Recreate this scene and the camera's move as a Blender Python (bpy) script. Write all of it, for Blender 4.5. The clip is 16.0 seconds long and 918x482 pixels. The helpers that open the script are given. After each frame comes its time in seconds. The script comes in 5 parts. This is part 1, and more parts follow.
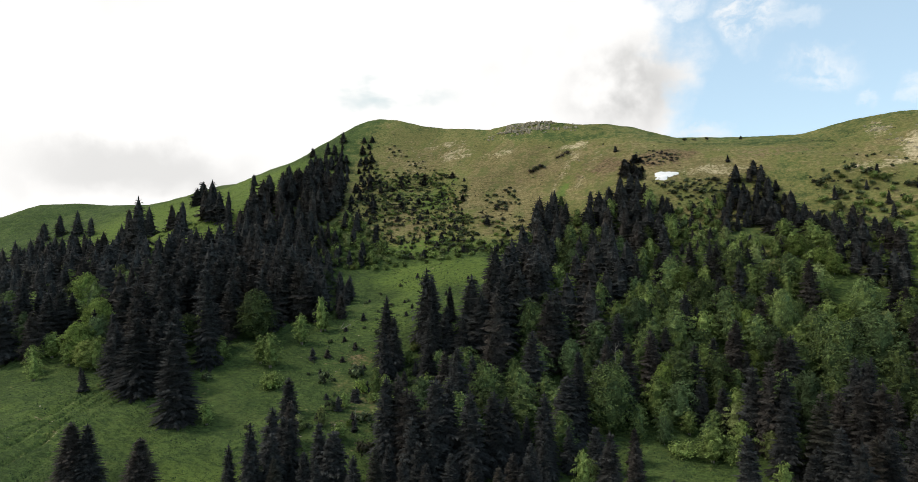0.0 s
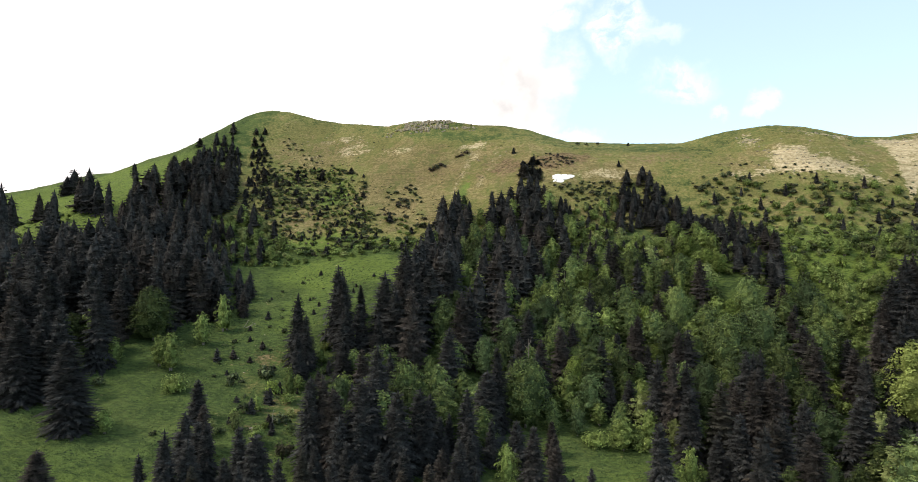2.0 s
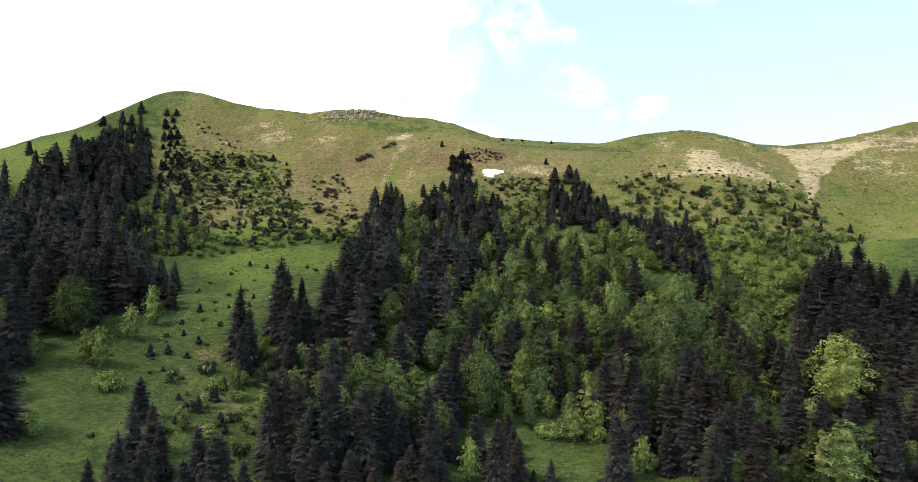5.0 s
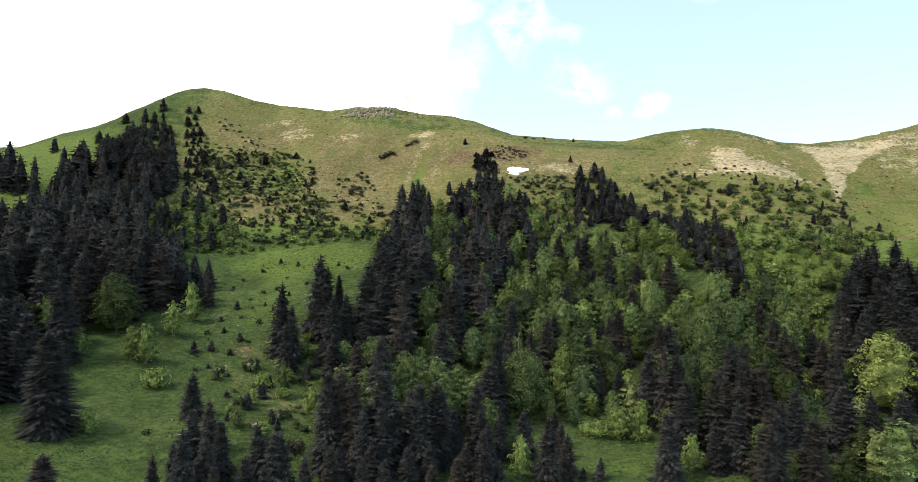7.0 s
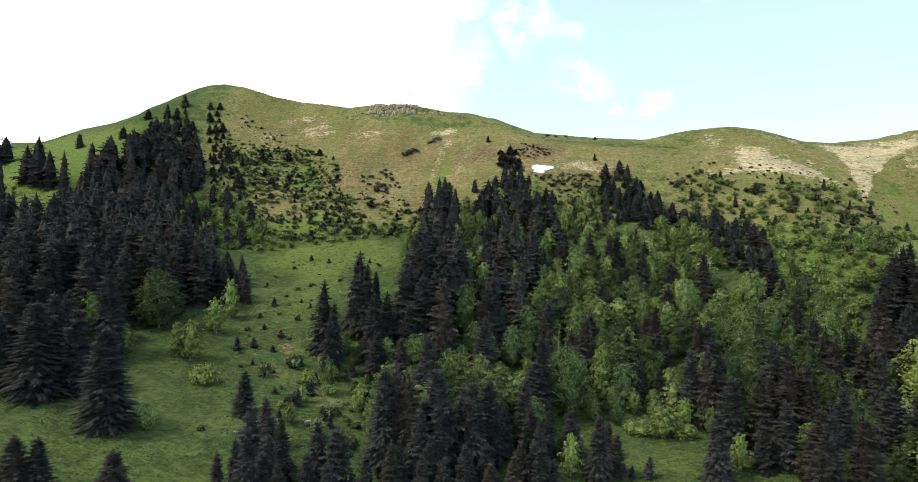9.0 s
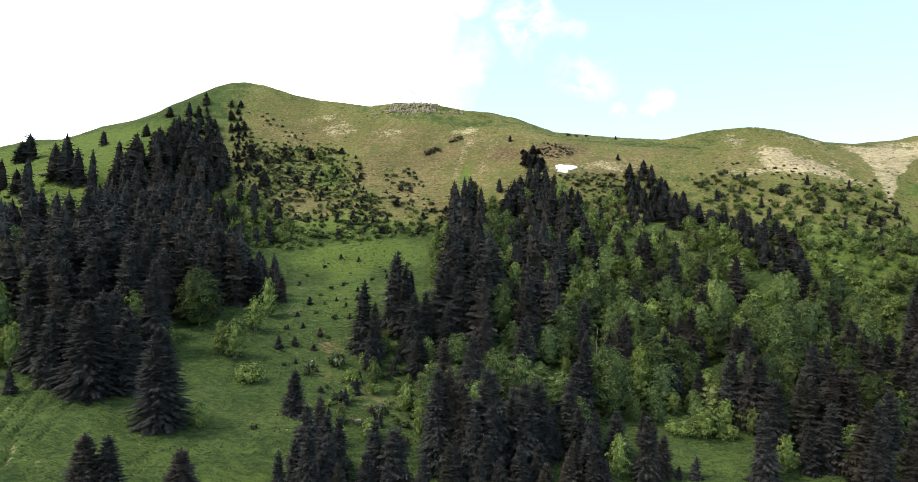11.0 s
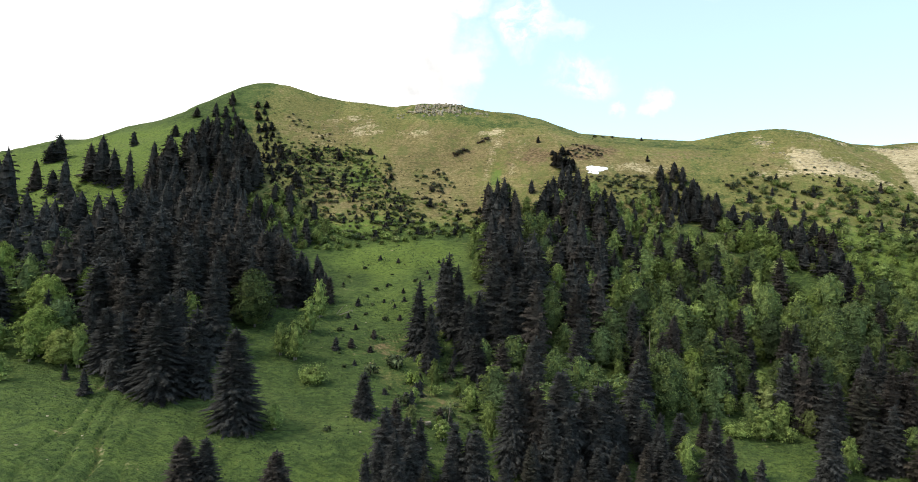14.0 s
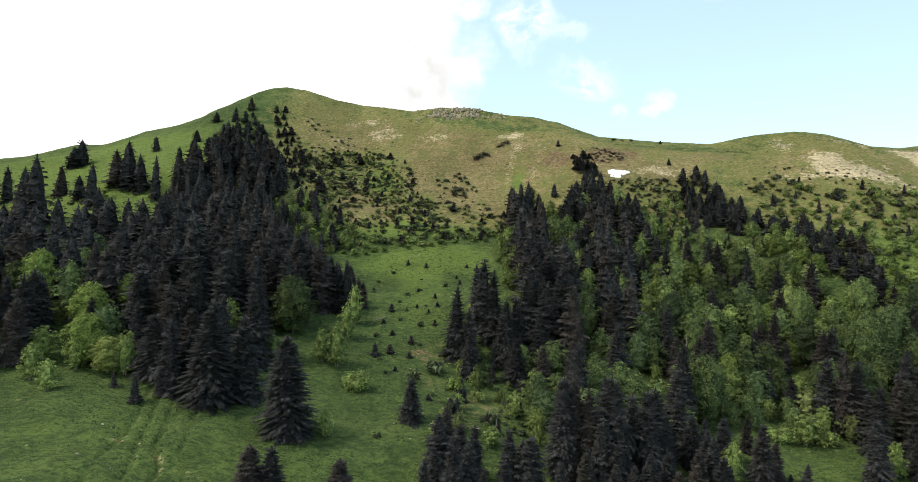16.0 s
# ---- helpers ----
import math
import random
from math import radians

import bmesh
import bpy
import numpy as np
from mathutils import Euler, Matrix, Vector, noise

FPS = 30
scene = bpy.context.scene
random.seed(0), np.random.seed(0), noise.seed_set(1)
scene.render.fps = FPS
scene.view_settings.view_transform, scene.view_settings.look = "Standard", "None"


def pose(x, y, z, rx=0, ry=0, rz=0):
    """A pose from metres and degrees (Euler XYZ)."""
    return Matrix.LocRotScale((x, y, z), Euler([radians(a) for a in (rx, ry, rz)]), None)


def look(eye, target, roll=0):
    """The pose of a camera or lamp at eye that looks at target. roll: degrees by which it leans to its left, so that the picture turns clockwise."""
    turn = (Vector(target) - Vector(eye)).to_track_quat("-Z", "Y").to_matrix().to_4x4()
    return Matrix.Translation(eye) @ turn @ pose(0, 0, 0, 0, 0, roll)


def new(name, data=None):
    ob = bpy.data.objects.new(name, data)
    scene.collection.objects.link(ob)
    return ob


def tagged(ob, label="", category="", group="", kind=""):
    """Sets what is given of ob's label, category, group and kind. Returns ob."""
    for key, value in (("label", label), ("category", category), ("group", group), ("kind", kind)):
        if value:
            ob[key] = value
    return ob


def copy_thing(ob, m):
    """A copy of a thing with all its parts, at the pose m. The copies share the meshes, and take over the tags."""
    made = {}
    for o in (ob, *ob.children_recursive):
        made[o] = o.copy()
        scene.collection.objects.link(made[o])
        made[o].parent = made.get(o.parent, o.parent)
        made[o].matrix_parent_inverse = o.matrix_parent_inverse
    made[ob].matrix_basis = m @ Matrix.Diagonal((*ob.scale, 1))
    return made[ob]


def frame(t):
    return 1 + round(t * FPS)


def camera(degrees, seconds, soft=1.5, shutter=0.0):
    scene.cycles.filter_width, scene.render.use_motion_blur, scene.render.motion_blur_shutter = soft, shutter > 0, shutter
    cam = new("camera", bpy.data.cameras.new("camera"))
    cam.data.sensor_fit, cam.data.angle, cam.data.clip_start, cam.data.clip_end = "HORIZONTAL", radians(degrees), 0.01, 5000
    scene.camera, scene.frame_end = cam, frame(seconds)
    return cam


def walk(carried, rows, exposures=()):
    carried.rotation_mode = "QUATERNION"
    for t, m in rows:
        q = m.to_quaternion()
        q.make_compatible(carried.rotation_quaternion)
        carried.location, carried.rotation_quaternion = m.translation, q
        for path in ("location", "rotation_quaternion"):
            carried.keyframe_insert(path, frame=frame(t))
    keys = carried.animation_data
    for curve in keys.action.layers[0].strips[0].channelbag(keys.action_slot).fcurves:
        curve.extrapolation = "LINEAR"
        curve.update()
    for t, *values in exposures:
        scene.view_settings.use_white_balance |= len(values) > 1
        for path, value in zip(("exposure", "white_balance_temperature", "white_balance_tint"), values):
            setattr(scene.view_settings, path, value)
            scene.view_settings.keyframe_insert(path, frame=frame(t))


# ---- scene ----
cam = camera(68.9, 16.0, soft=0.85)
PATH = [
    (0, (7.607, -0.269, -0.502), (7.111, 1.668, -0.464), -0.8),
    (0.5, (5.512, -0.616, -0.509), (5.092, 1.339, -0.471), -0.7),
    (1, (3.289, -1.002, -0.525), (2.956, 0.97, -0.489), -0.5),
    (1.5, (1.022, -1.318, -0.525), (0.785, 0.668, -0.492), -0.4),
    (2, (-1.207, -1.473, -0.566), (-1.35, 0.522, -0.537), -0.2),
    (2.5, (-3.455, -1.451, -0.601), (-3.503, 0.548, -0.58), 0.1),
    (3, (-5.665, -1.307, -0.629), (-5.621, 0.692, -0.614), 0.3),
    (3.2, (-6.54, -1.243, -0.629), (-6.461, 0.755, -0.616), 0.5),
    (5.3, (-15.577, -0.395, -0.539), (-15.413, 1.599, -0.531), 0.9),
    (5.5, (-16.442, -0.32, -0.541), (-16.28, 1.673, -0.534), 0.9),
    (6, (-18.651, -0.158, -0.601), (-18.49, 1.836, -0.595), 0.9),
    (6.5, (-20.903, 0.006, -0.637), (-20.745, 2.0, -0.633), 0.9),
    (7, (-23.227, 0.188, -0.637), (-23.072, 2.182, -0.635), 1.0),
    (7.5, (-25.585, 0.39, -0.645), (-25.433, 2.384, -0.645), 1.1),
    (8, (-27.947, 0.558, -0.645), (-27.796, 2.553, -0.648), 1.2),
    (8.5, (-30.277, 0.642, -0.638), (-30.127, 2.637, -0.643), 1.2),
    (9, (-32.522, 0.758, -0.603), (-32.372, 2.752, -0.61), 1.3),
    (11.5, (-43.644, 1.21, -0.422), (-43.499, 3.204, -0.435), 1.6),
    (12, (-45.824, 1.325, -0.415), (-45.678, 3.32, -0.428), 1.6),
    (12.5, (-48.068, 1.381, -0.378), (-47.92, 3.375, -0.392), 1.6),
    (13, (-50.252, 1.475, -0.321), (-50.104, 3.47, -0.335), 1.7),
    (13.5, (-52.445, 1.547, -0.258), (-52.297, 3.542, -0.272), 1.7),
    (14, (-54.588, 1.594, -0.189), (-54.439, 3.589, -0.203), 1.7),
    (14.5, (-56.677, 1.672, -0.082), (-56.528, 3.667, -0.095), 1.6),
    (15, (-58.777, 1.775, 0.109), (-58.629, 3.77, 0.096), 1.6),
    (15.5, (-60.881, 1.883, 0.297), (-60.736, 3.877, 0.286), 1.5),
    (16, (-62.916, 1.983, 0.419), (-62.773, 3.978, 0.411), 1.5),
]

# ---- light ----
walk(cam, [(t, look(eye, target, roll)) for t, eye, target, roll in PATH],
     exposures=[(0.0, -0.52, 6500, 10.0), (1.0, -0.36, 6550, 10.8), (2.5, 0.0, 6760, 13.8), (3.2, 0.05, 6760, 13.8), (6.0, 0.0, 6650, 12.2), (8.5, 0.0, 6500, 10.0), (13.0, 0.0, 6500, 10.0), (16.0, -0.12, 6500, 10.0)])

SUN_DIR = Vector((-0.58, -0.12, 0.80)).normalized()
sun_data = bpy.data.lights.new("sun", "SUN")
sun_data.energy, sun_data.angle, sun_data.color = 3.35, radians(12), (1.0, 0.92, 0.77)
sun = new("sun", sun_data)
sun.matrix_world = look(tuple(SUN_DIR * 900), (0, 0, 0))


class Nodes:
    """Small shorthand for building a node tree."""

    def __init__(self, tree):
        self.tree = tree
        tree.nodes.clear()

    def add(self, kind, inputs=(), **props):
        n = self.tree.nodes.new(kind)
        if "operation" in props:
            n.operation = props["operation"]
        if "use_clamp" in props:
            n.use_clamp = props["use_clamp"]
        if "interpolation_type" in props:
            n.interpolation_type = props["interpolation_type"]
        if "data_type" in props:
            n.data_type = props["data_type"]
        if "attribute_name" in props:
            n.attribute_name = props["attribute_name"]
        if "sky_type" in props:
            n.sky_type, n.sun_disc = props["sky_type"], props["sun_disc"]
        for k, v in dict(inputs).items():
            if isinstance(v, bpy.types.NodeSocket):
                self.tree.links.new(v, n.inputs[k])
            else:
                n.inputs[k].default_value = v
        return n

    def math(self, op, a, b=0.0, c=0.0, clamp=False):
        return self.add("ShaderNodeMath", {0: a, 1: b, 2: c}, operation=op, use_clamp=clamp).outputs[0]

    def vec(self, op, a, b=(0, 0, 0)):
        n = self.add("ShaderNodeVectorMath", {0: a, 1: b}, operation=op)
        return n.outputs["Value"] if op in ("LENGTH", "DOT_PRODUCT") else n.outputs["Vector"]

    def span(self, v, a, b, c=0.0, d=1.0):
        return self.add("ShaderNodeMapRange", {0: v, 1: a, 2: b, 3: c, 4: d}, interpolation_type="SMOOTHSTEP").outputs[0]

    def noise(self, vector, scale, detail=4.0, rough=0.55):
        return self.add("ShaderNodeTexNoise", {"Vector": vector, "Scale": scale, "Detail": detail, "Roughness": rough}).outputs[0]

    def mix(self, f, a, b):
        n = self.add("ShaderNodeMix", data_type="RGBA")
        for i, v in ((0, f), (6, a), (7, b)):
            if isinstance(v, bpy.types.NodeSocket):
                self.tree.links.new(v, n.inputs[i])
            else:
                n.inputs[i].default_value = v if i == 0 else (*v, 1.0)
        return n.outputs[2]

    def scale(self, colour, f):
        return self.add("ShaderNodeVectorMath", {0: colour, 3: f}, operation="SCALE").outputs[0]


def build_world():
    """A bright broken cloud deck with clear sky to the east."""
    world = bpy.data.worlds.new("sky")
    world.use_nodes = True
    scene.world = world
    n = Nodes(world.node_tree)
    sky = n.add("ShaderNodeTexSky", sky_type="NISHITA", sun_disc=False)
    sky.sun_elevation = math.asin(SUN_DIR.z)
    sky.sun_rotation = math.atan2(SUN_DIR.x, SUN_DIR.y)
    sky.air_density, sky.dust_density = 1.0, 0.6
    d = n.add("ShaderNodeTexCoord").outputs["Generated"]
    wob = n.add("ShaderNodeTexNoise", {"Vector": d, "Scale": 9.0, "Detail": 6.0, "Roughness": 0.6}).outputs["Color"]
    bent = n.vec("ADD", d, n.scale(n.vec("SUBTRACT", wob, (0.5, 0.5, 0.5)), 0.10))

    def puff(az, el, across, up, lo=1.0, hi=0.45):
        a, e = radians(az), radians(el)
        c = (math.sin(a) * math.cos(e), math.cos(a) * math.cos(e), math.sin(e))
        r = n.vec("MULTIPLY", n.vec("SUBTRACT", bent, c), (1 / across, 1 / across, 1 / up))
        return n.span(n.vec("LENGTH", r), lo, hi)

    # the cloud deck over the western half, its ragged edge, and wisps in the clear part
    east = n.vec("DOT_PRODUCT", bent, (1.0, -0.09, -0.12))
    ragged = n.math("MULTIPLY", n.math("SUBTRACT", n.noise(n.vec("MULTIPLY", d, (1.0, 1.0, 1.4)), 7.0, 6.0, 0.55), 0.5), 0.22)
    deck = n.span(n.math("ADD", east, ragged), -0.015, -0.085)
    deck = n.math("MAXIMUM", deck, n.math("MULTIPLY", n.span(n.noise(bent, 2.6), 0.56, 0.72), n.span(east, 0.5, 0.9)))
    wisps = n.math("MULTIPLY", puff(14.2, 13.4, 0.062, 0.024, 1.2, 0.2), 0.8)
    for az, el, w, h, s in ((20.6, 11.6, 0.026, 0.024, 0.5), (17.4, 11.4, 0.024, 0.016, 0.5), (9.6, 18.0, 0.05, 0.055, 0.95), (26.0, 20.5, 0.1, 0.03, 0.35), (4.5, 19.5, 0.05, 0.03, 0.6),
                            (6.0, 8.6, 0.06, 0.035, 0.8), (12.5, 16.5, 0.05, 0.02, 0.3)):
        wisps = n.math("MAXIMUM", wisps, n.math("MULTIPLY", puff(az, el, w, h), s))
    shred = n.span(n.noise(n.vec("MULTIPLY", bent, (1.0, 1.0, 1.7)), 16.0, 6.0, 0.6), 0.34, 0.66)
    cloud = n.math("MAXIMUM", deck, n.math("MULTIPLY", wisps, shred))
    grey = n.math("MAXIMUM", n.math("MULTIPLY", puff(0.3, 13.2, 0.13, 0.11, 1.0, 0.0), n.span(n.noise(d, 9.0, 5.0), 0.30, 0.62)), n.math("MULTIPLY", puff(-40.0, 7.0, 0.24, 0.055, 1.0, 0.2), 0.5))
    grey = n.math("MAXIMUM", grey, n.math("MULTIPLY", n.span(n.noise(d, 5.0), 0.50, 0.75), 0.30))
    thin = n.math("MULTIPLY", puff(-20.5, 13.4, 0.15, 0.030, 1.0, 0.0), n.span(n.noise(n.vec("MULTIPLY", d, (1.0, 1.0, 3.0)), 9.0), 0.38, 0.62))
    white = n.mix(grey, (1.56, 1.54, 1.51), (0.79, 0.79, 0.78))
    # clouds overhead, out of view, are greyed to weaken fill against the sun
    up = n.add("ShaderNodeSeparateXYZ", {0: d}).outputs[2]
    white = n.mix(n.span(up, 0.38, 0.75), white, (0.60, 0.62, 0.67))
    white = n.mix(n.math("MULTIPLY", thin, 0.55), white, (0.62, 0.88, 0.95))
    blue = n.add("ShaderNodeBackground", {"Color": sky.outputs[0], "Strength": 0.15})
    haze = n.add("ShaderNodeBackground", {"Color": (0.58, 0.76, 0.81, 1.0), "Strength": 0.77})
    clear = n.add("ShaderNodeAddShader", {0: blue.outputs[0], 1: haze.outputs[0]})
    clouds = n.add("ShaderNodeBackground", {"Color": white, "Strength": 1.0})
    both = n.add("ShaderNodeMixShader", {0: cloud, 1: clear.outputs[0], 2: clouds.outputs[0]})
    n.add("ShaderNodeOutputWorld", {0: both.outputs[0]})


build_world()


# ---- materials ----
def material(name):
    m = bpy.data.materials.new(name)
    m.use_nodes = True
    return m, Nodes(m.node_tree)


def foliage(name, dark, light, odd, oddness=0.2, glow=0.25, spread=0.85):
    """Leaves or needles: varied from tree to tree and from spray to spray, with a little light coming through."""
    m, n = material(name)
    pick = n.math("FRACT", n.math("ADD", n.add("ShaderNodeObjectInfo").outputs["Random"], n.add("ShaderNodeAttribute", attribute_name="tint").outputs["Fac"]))
    isle = n.add("ShaderNodeNewGeometry").outputs["Random Per Island"]
    base = n.mix(n.math("POWER", isle, 1.3), dark, light)
    base = n.mix(n.span(pick, 1.0 - oddness, 1.0 - oddness * 0.6), base, odd)
    lift = n.math("MULTIPLY_ADD", n.math("FRACT", n.math("MULTIPLY", pick, 7.31)), spread, 0.96 - spread * 0.5)
    base = n.scale(base, lift)
    place = n.add("ShaderNodeTexCoord").outputs["Object"]
    base = n.scale(base, n.span(n.noise(place, 0.9, 2.0), 0.32, 0.68, 0.60, 1.40))
    base = n.scale(base, n.span(n.noise(place, 4.0, 3.0, 0.7), 0.35, 0.65, 0.74, 1.26))
    relief = n.add("ShaderNodeBump", {"Strength": 0.8, "Distance": 0.22, "Height": n.noise(place, 3.2, 3.0, 0.7)}).outputs[0]
    a = n.add("ShaderNodeBsdfPrincipled", {"Base Color": base, "Roughness": 0.8, "Specular IOR Level": 0.12, "Normal": relief})
    b = n.add("ShaderNodeBsdfTranslucent", {"Color": base, "Normal": relief})
    s = n.add("ShaderNodeMixShader", {0: glow, 1: a.outputs[0], 2: b.outputs[0]})
    n.add("ShaderNodeOutputMaterial", {0: s.outputs[0]})
    return m


NEEDLES = foliage("spruce_needles", (0.040, 0.042, 0.042), (0.052, 0.055, 0.054), (0.055, 0.050, 0.045), 0.3, 0.10, 0.45)
BROWN_NEEDLES = foliage("brown_needles", (0.044, 0.040, 0.034), (0.072, 0.064, 0.052), (0.05, 0.05, 0.040), 0.3, 0.10, 0.45)
JUNIPER = foliage("juniper_needles", (0.044, 0.060, 0.032), (0.092, 0.116, 0.054), (0.078, 0.078, 0.048), 0.25, 0.12)
LEAVES = foliage("beech_leaves", (0.062, 0.099, 0.042), (0.160, 0.210, 0.066), (0.070, 0.106, 0.046), 0.30, 0.20, 1.0)
BRIGHT_LEAVES = foliage("fresh_beech_leaves", (0.108, 0.158, 0.040), (0.184, 0.244, 0.062), (0.18, 0.22, 0.065), 0.2, 0.25)
PALE_LEAVES = foliage("pale_leaves", (0.124, 0.176, 0.052), (0.224, 0.290, 0.090), (0.190, 0.230, 0.088), 0.25, 0.24)
DRY_TWIGS = foliage("dry_twigs", (0.060, 0.048, 0.042), (0.130, 0.105, 0.085), (0.075, 0.080, 0.05), 0.2, 0.10)


def bark(name, a, b):
    m, n = material(name)
    p = n.add("ShaderNodeTexCoord").outputs["Object"]
    streak = n.noise(n.vec("MULTIPLY", p, (9.0, 9.0, 1.6)), 1.0, 5.0, 0.65)
    moss = n.span(n.noise(p, 0.8, 3.0), 0.45, 0.7)
    colour = n.mix(n.math("MULTIPLY", moss, 0.35), n.mix(streak, a, b), (0.06, 0.075, 0.04))
    bump = n.add("ShaderNodeBump", {"Strength": 0.6, "Distance": 0.03, "Height": streak})
    s = n.add("ShaderNodeBsdfPrincipled", {"Base Color": colour, "Roughness": 0.9, "Normal": bump.outputs[0]})
    n.add("ShaderNodeOutputMaterial", {0: s.outputs[0]})
    return m


SPRUCE_BARK = bark("spruce_bark", (0.05, 0.038, 0.03), (0.14, 0.11, 0.09))
BEECH_BARK = bark("beech_bark", (0.13, 0.12, 0.10), (0.27, 0.25, 0.22))
DEAD_WOOD = bark("dead_wood", (0.15, 0.135, 0.115), (0.30, 0.275, 0.24))


def rock_material():
    m, n = material("limestone")
    p = n.add("ShaderNodeNewGeometry").outputs["Position"]
    pick = n.add("ShaderNodeObjectInfo").outputs["Random"]
    beds = n.noise(n.vec("MULTIPLY", p, (0.7, 0.7, 4.0)), 1.0, 5.0, 0.6)
    colour = n.mix(n.span(beds, 0.3, 0.7), (0.30, 0.255, 0.180), (0.60, 0.530, 0.385))
    colour = n.mix(n.math("MULTIPLY", n.span(n.noise(p, 1.7), 0.5, 0.7), 0.5), colour, (0.14, 0.14, 0.10))
    colour = n.scale(colour, n.math("MULTIPLY_ADD", pick, 0.5, 0.55))
    bump = n.add("ShaderNodeBump", {"Strength": 0.7, "Distance": 0.12, "Height": beds})
    s = n.add("ShaderNodeBsdfPrincipled", {"Base Color": colour, "Roughness": 0.92, "Normal": bump.outputs[0]})
    n.add("ShaderNodeOutputMaterial", {0: s.outputs[0]})
    return m


ROCK = rock_material()


def snow_material():
    m, n = material("old_snow")
    p = n.add("ShaderNodeNewGeometry").outputs["Position"]
    dirt = n.span(n.noise(p, 0.9, 6.0, 0.7), 0.5, 0.75)
    colour = n.mix(n.math("MULTIPLY", dirt, 0.35), (0.86, 0.87, 0.88), (0.52, 0.47, 0.40))
    bump = n.add("ShaderNodeBump", {"Strength": 0.5, "Distance": 0.15, "Height": n.noise(p, 1.6)})
    s = n.add("ShaderNodeBsdfPrincipled", {"Base Color": colour, "Roughness": 0.65, "Normal": bump.outputs[0]})
    n.add("ShaderNodeOutputMaterial", {0: s.outputs[0]})
    return m


SNOW = snow_material()


def ground_material():
    """Mountain pasture: the sheet's cover layer says how dry, how bare, how lush and how heathy the turf is."""
    m, n = material("mountain_turf")
    p = n.add("ShaderNodeNewGeometry").outputs["Position"]
    layer = n.add("ShaderNodeAttribute", attribute_name="cover")
    cover = n.add("ShaderNodeSeparateColor", {0: layer.outputs["Color"]})
    dry, bare, rank, heath = cover.outputs[0], cover.outputs[1], cover.outputs[2], layer.outputs["Alpha"]

    def bent(size, amount):
        wob = n.add("ShaderNodeTexNoise", {"Vector": p, "Scale": size}).outputs["Color"]
        return n.vec("ADD", p, n.scale(n.vec("SUBTRACT", wob, (0.5, 0.5, 0.5)), amount))

    def stretched(vector, by, detail, rough):
        return n.noise(n.vec("MULTIPLY", vector, by), 1.0, detail, rough)

    def part_of(v, a, b, k):
        return n.math("MULTIPLY", n.span(v, a, b), k)

    big, mid, fine, grain = n.noise(p, 0.045, 5.0, 0.6), n.noise(p, 0.20, 6.0, 0.62), n.noise(p, 0.85, 5.0, 0.68), n.noise(p, 2.6, 4.0, 0.7)
    dash = stretched(bent(0.5, 1.2), (1.1, 1.8, 1.8), 4.0, 0.65)
    row = stretched(bent(0.30, 2.2), (0.55, 1.25, 1.25), 4.0, 0.6)
    terrace = stretched(bent(0.10, 5.0), (0.10, 0.30, 1.25), 6.0, 0.68)
    beds = stretched(bent(0.12, 3.5), (0.14, 0.14, 1.5), 5.0, 0.68)
    wisp = stretched(bent(0.06, 14.0), (0.22, 0.09, 0.09), 5.0, 0.62)

    def centred(v, k):
        return n.math("MULTIPLY", n.math("SUBTRACT", v, 0.5), k)

    edge = n.math("ADD", n.math("ADD", centred(mid, 1.5), centred(fine, 1.1)), n.math("ADD", centred(grain, 0.7), centred(terrace, 0.7)))
    meadow = n.span(dry, 0.25, 0.02)
    cell = n.add("ShaderNodeTexVoronoi", {"Vector": n.vec("MULTIPLY", bent(0.8, 0.9), (0.95, 1.5, 1.5)), "Scale": 1.0})
    tuft = n.math("MULTIPLY", n.span(cell.outputs["Distance"], 0.46, 0.20), n.span(n.add("ShaderNodeSeparateColor", {0: cell.outputs["Color"]}).outputs[0], 0.22, 0.50))
    tuft = n.math("MULTIPLY", tuft, n.math("MULTIPLY", meadow, n.span(mid, 0.36, 0.56)))
    # green turf, lush in the hollows; low meadow's cloud shade darkens the base colour
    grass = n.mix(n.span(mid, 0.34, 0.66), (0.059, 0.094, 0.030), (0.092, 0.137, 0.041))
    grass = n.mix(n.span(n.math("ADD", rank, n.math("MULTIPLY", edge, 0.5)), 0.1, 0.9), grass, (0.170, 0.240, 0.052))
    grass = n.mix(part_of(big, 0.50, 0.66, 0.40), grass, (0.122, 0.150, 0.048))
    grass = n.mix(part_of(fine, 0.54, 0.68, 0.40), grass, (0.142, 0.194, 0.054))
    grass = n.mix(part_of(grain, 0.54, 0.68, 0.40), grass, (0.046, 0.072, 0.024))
    # tussocks in rows along the slope: shaded sides and lit tops painted in
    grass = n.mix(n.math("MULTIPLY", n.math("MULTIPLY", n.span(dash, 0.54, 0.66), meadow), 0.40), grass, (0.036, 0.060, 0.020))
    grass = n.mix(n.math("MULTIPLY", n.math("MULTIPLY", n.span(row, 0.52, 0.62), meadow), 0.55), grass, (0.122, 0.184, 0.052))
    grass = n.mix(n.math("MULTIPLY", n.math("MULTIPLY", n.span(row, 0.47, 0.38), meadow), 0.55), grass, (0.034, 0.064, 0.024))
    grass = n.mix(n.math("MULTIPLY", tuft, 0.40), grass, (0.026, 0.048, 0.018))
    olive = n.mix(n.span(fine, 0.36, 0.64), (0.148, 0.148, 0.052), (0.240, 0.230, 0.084))
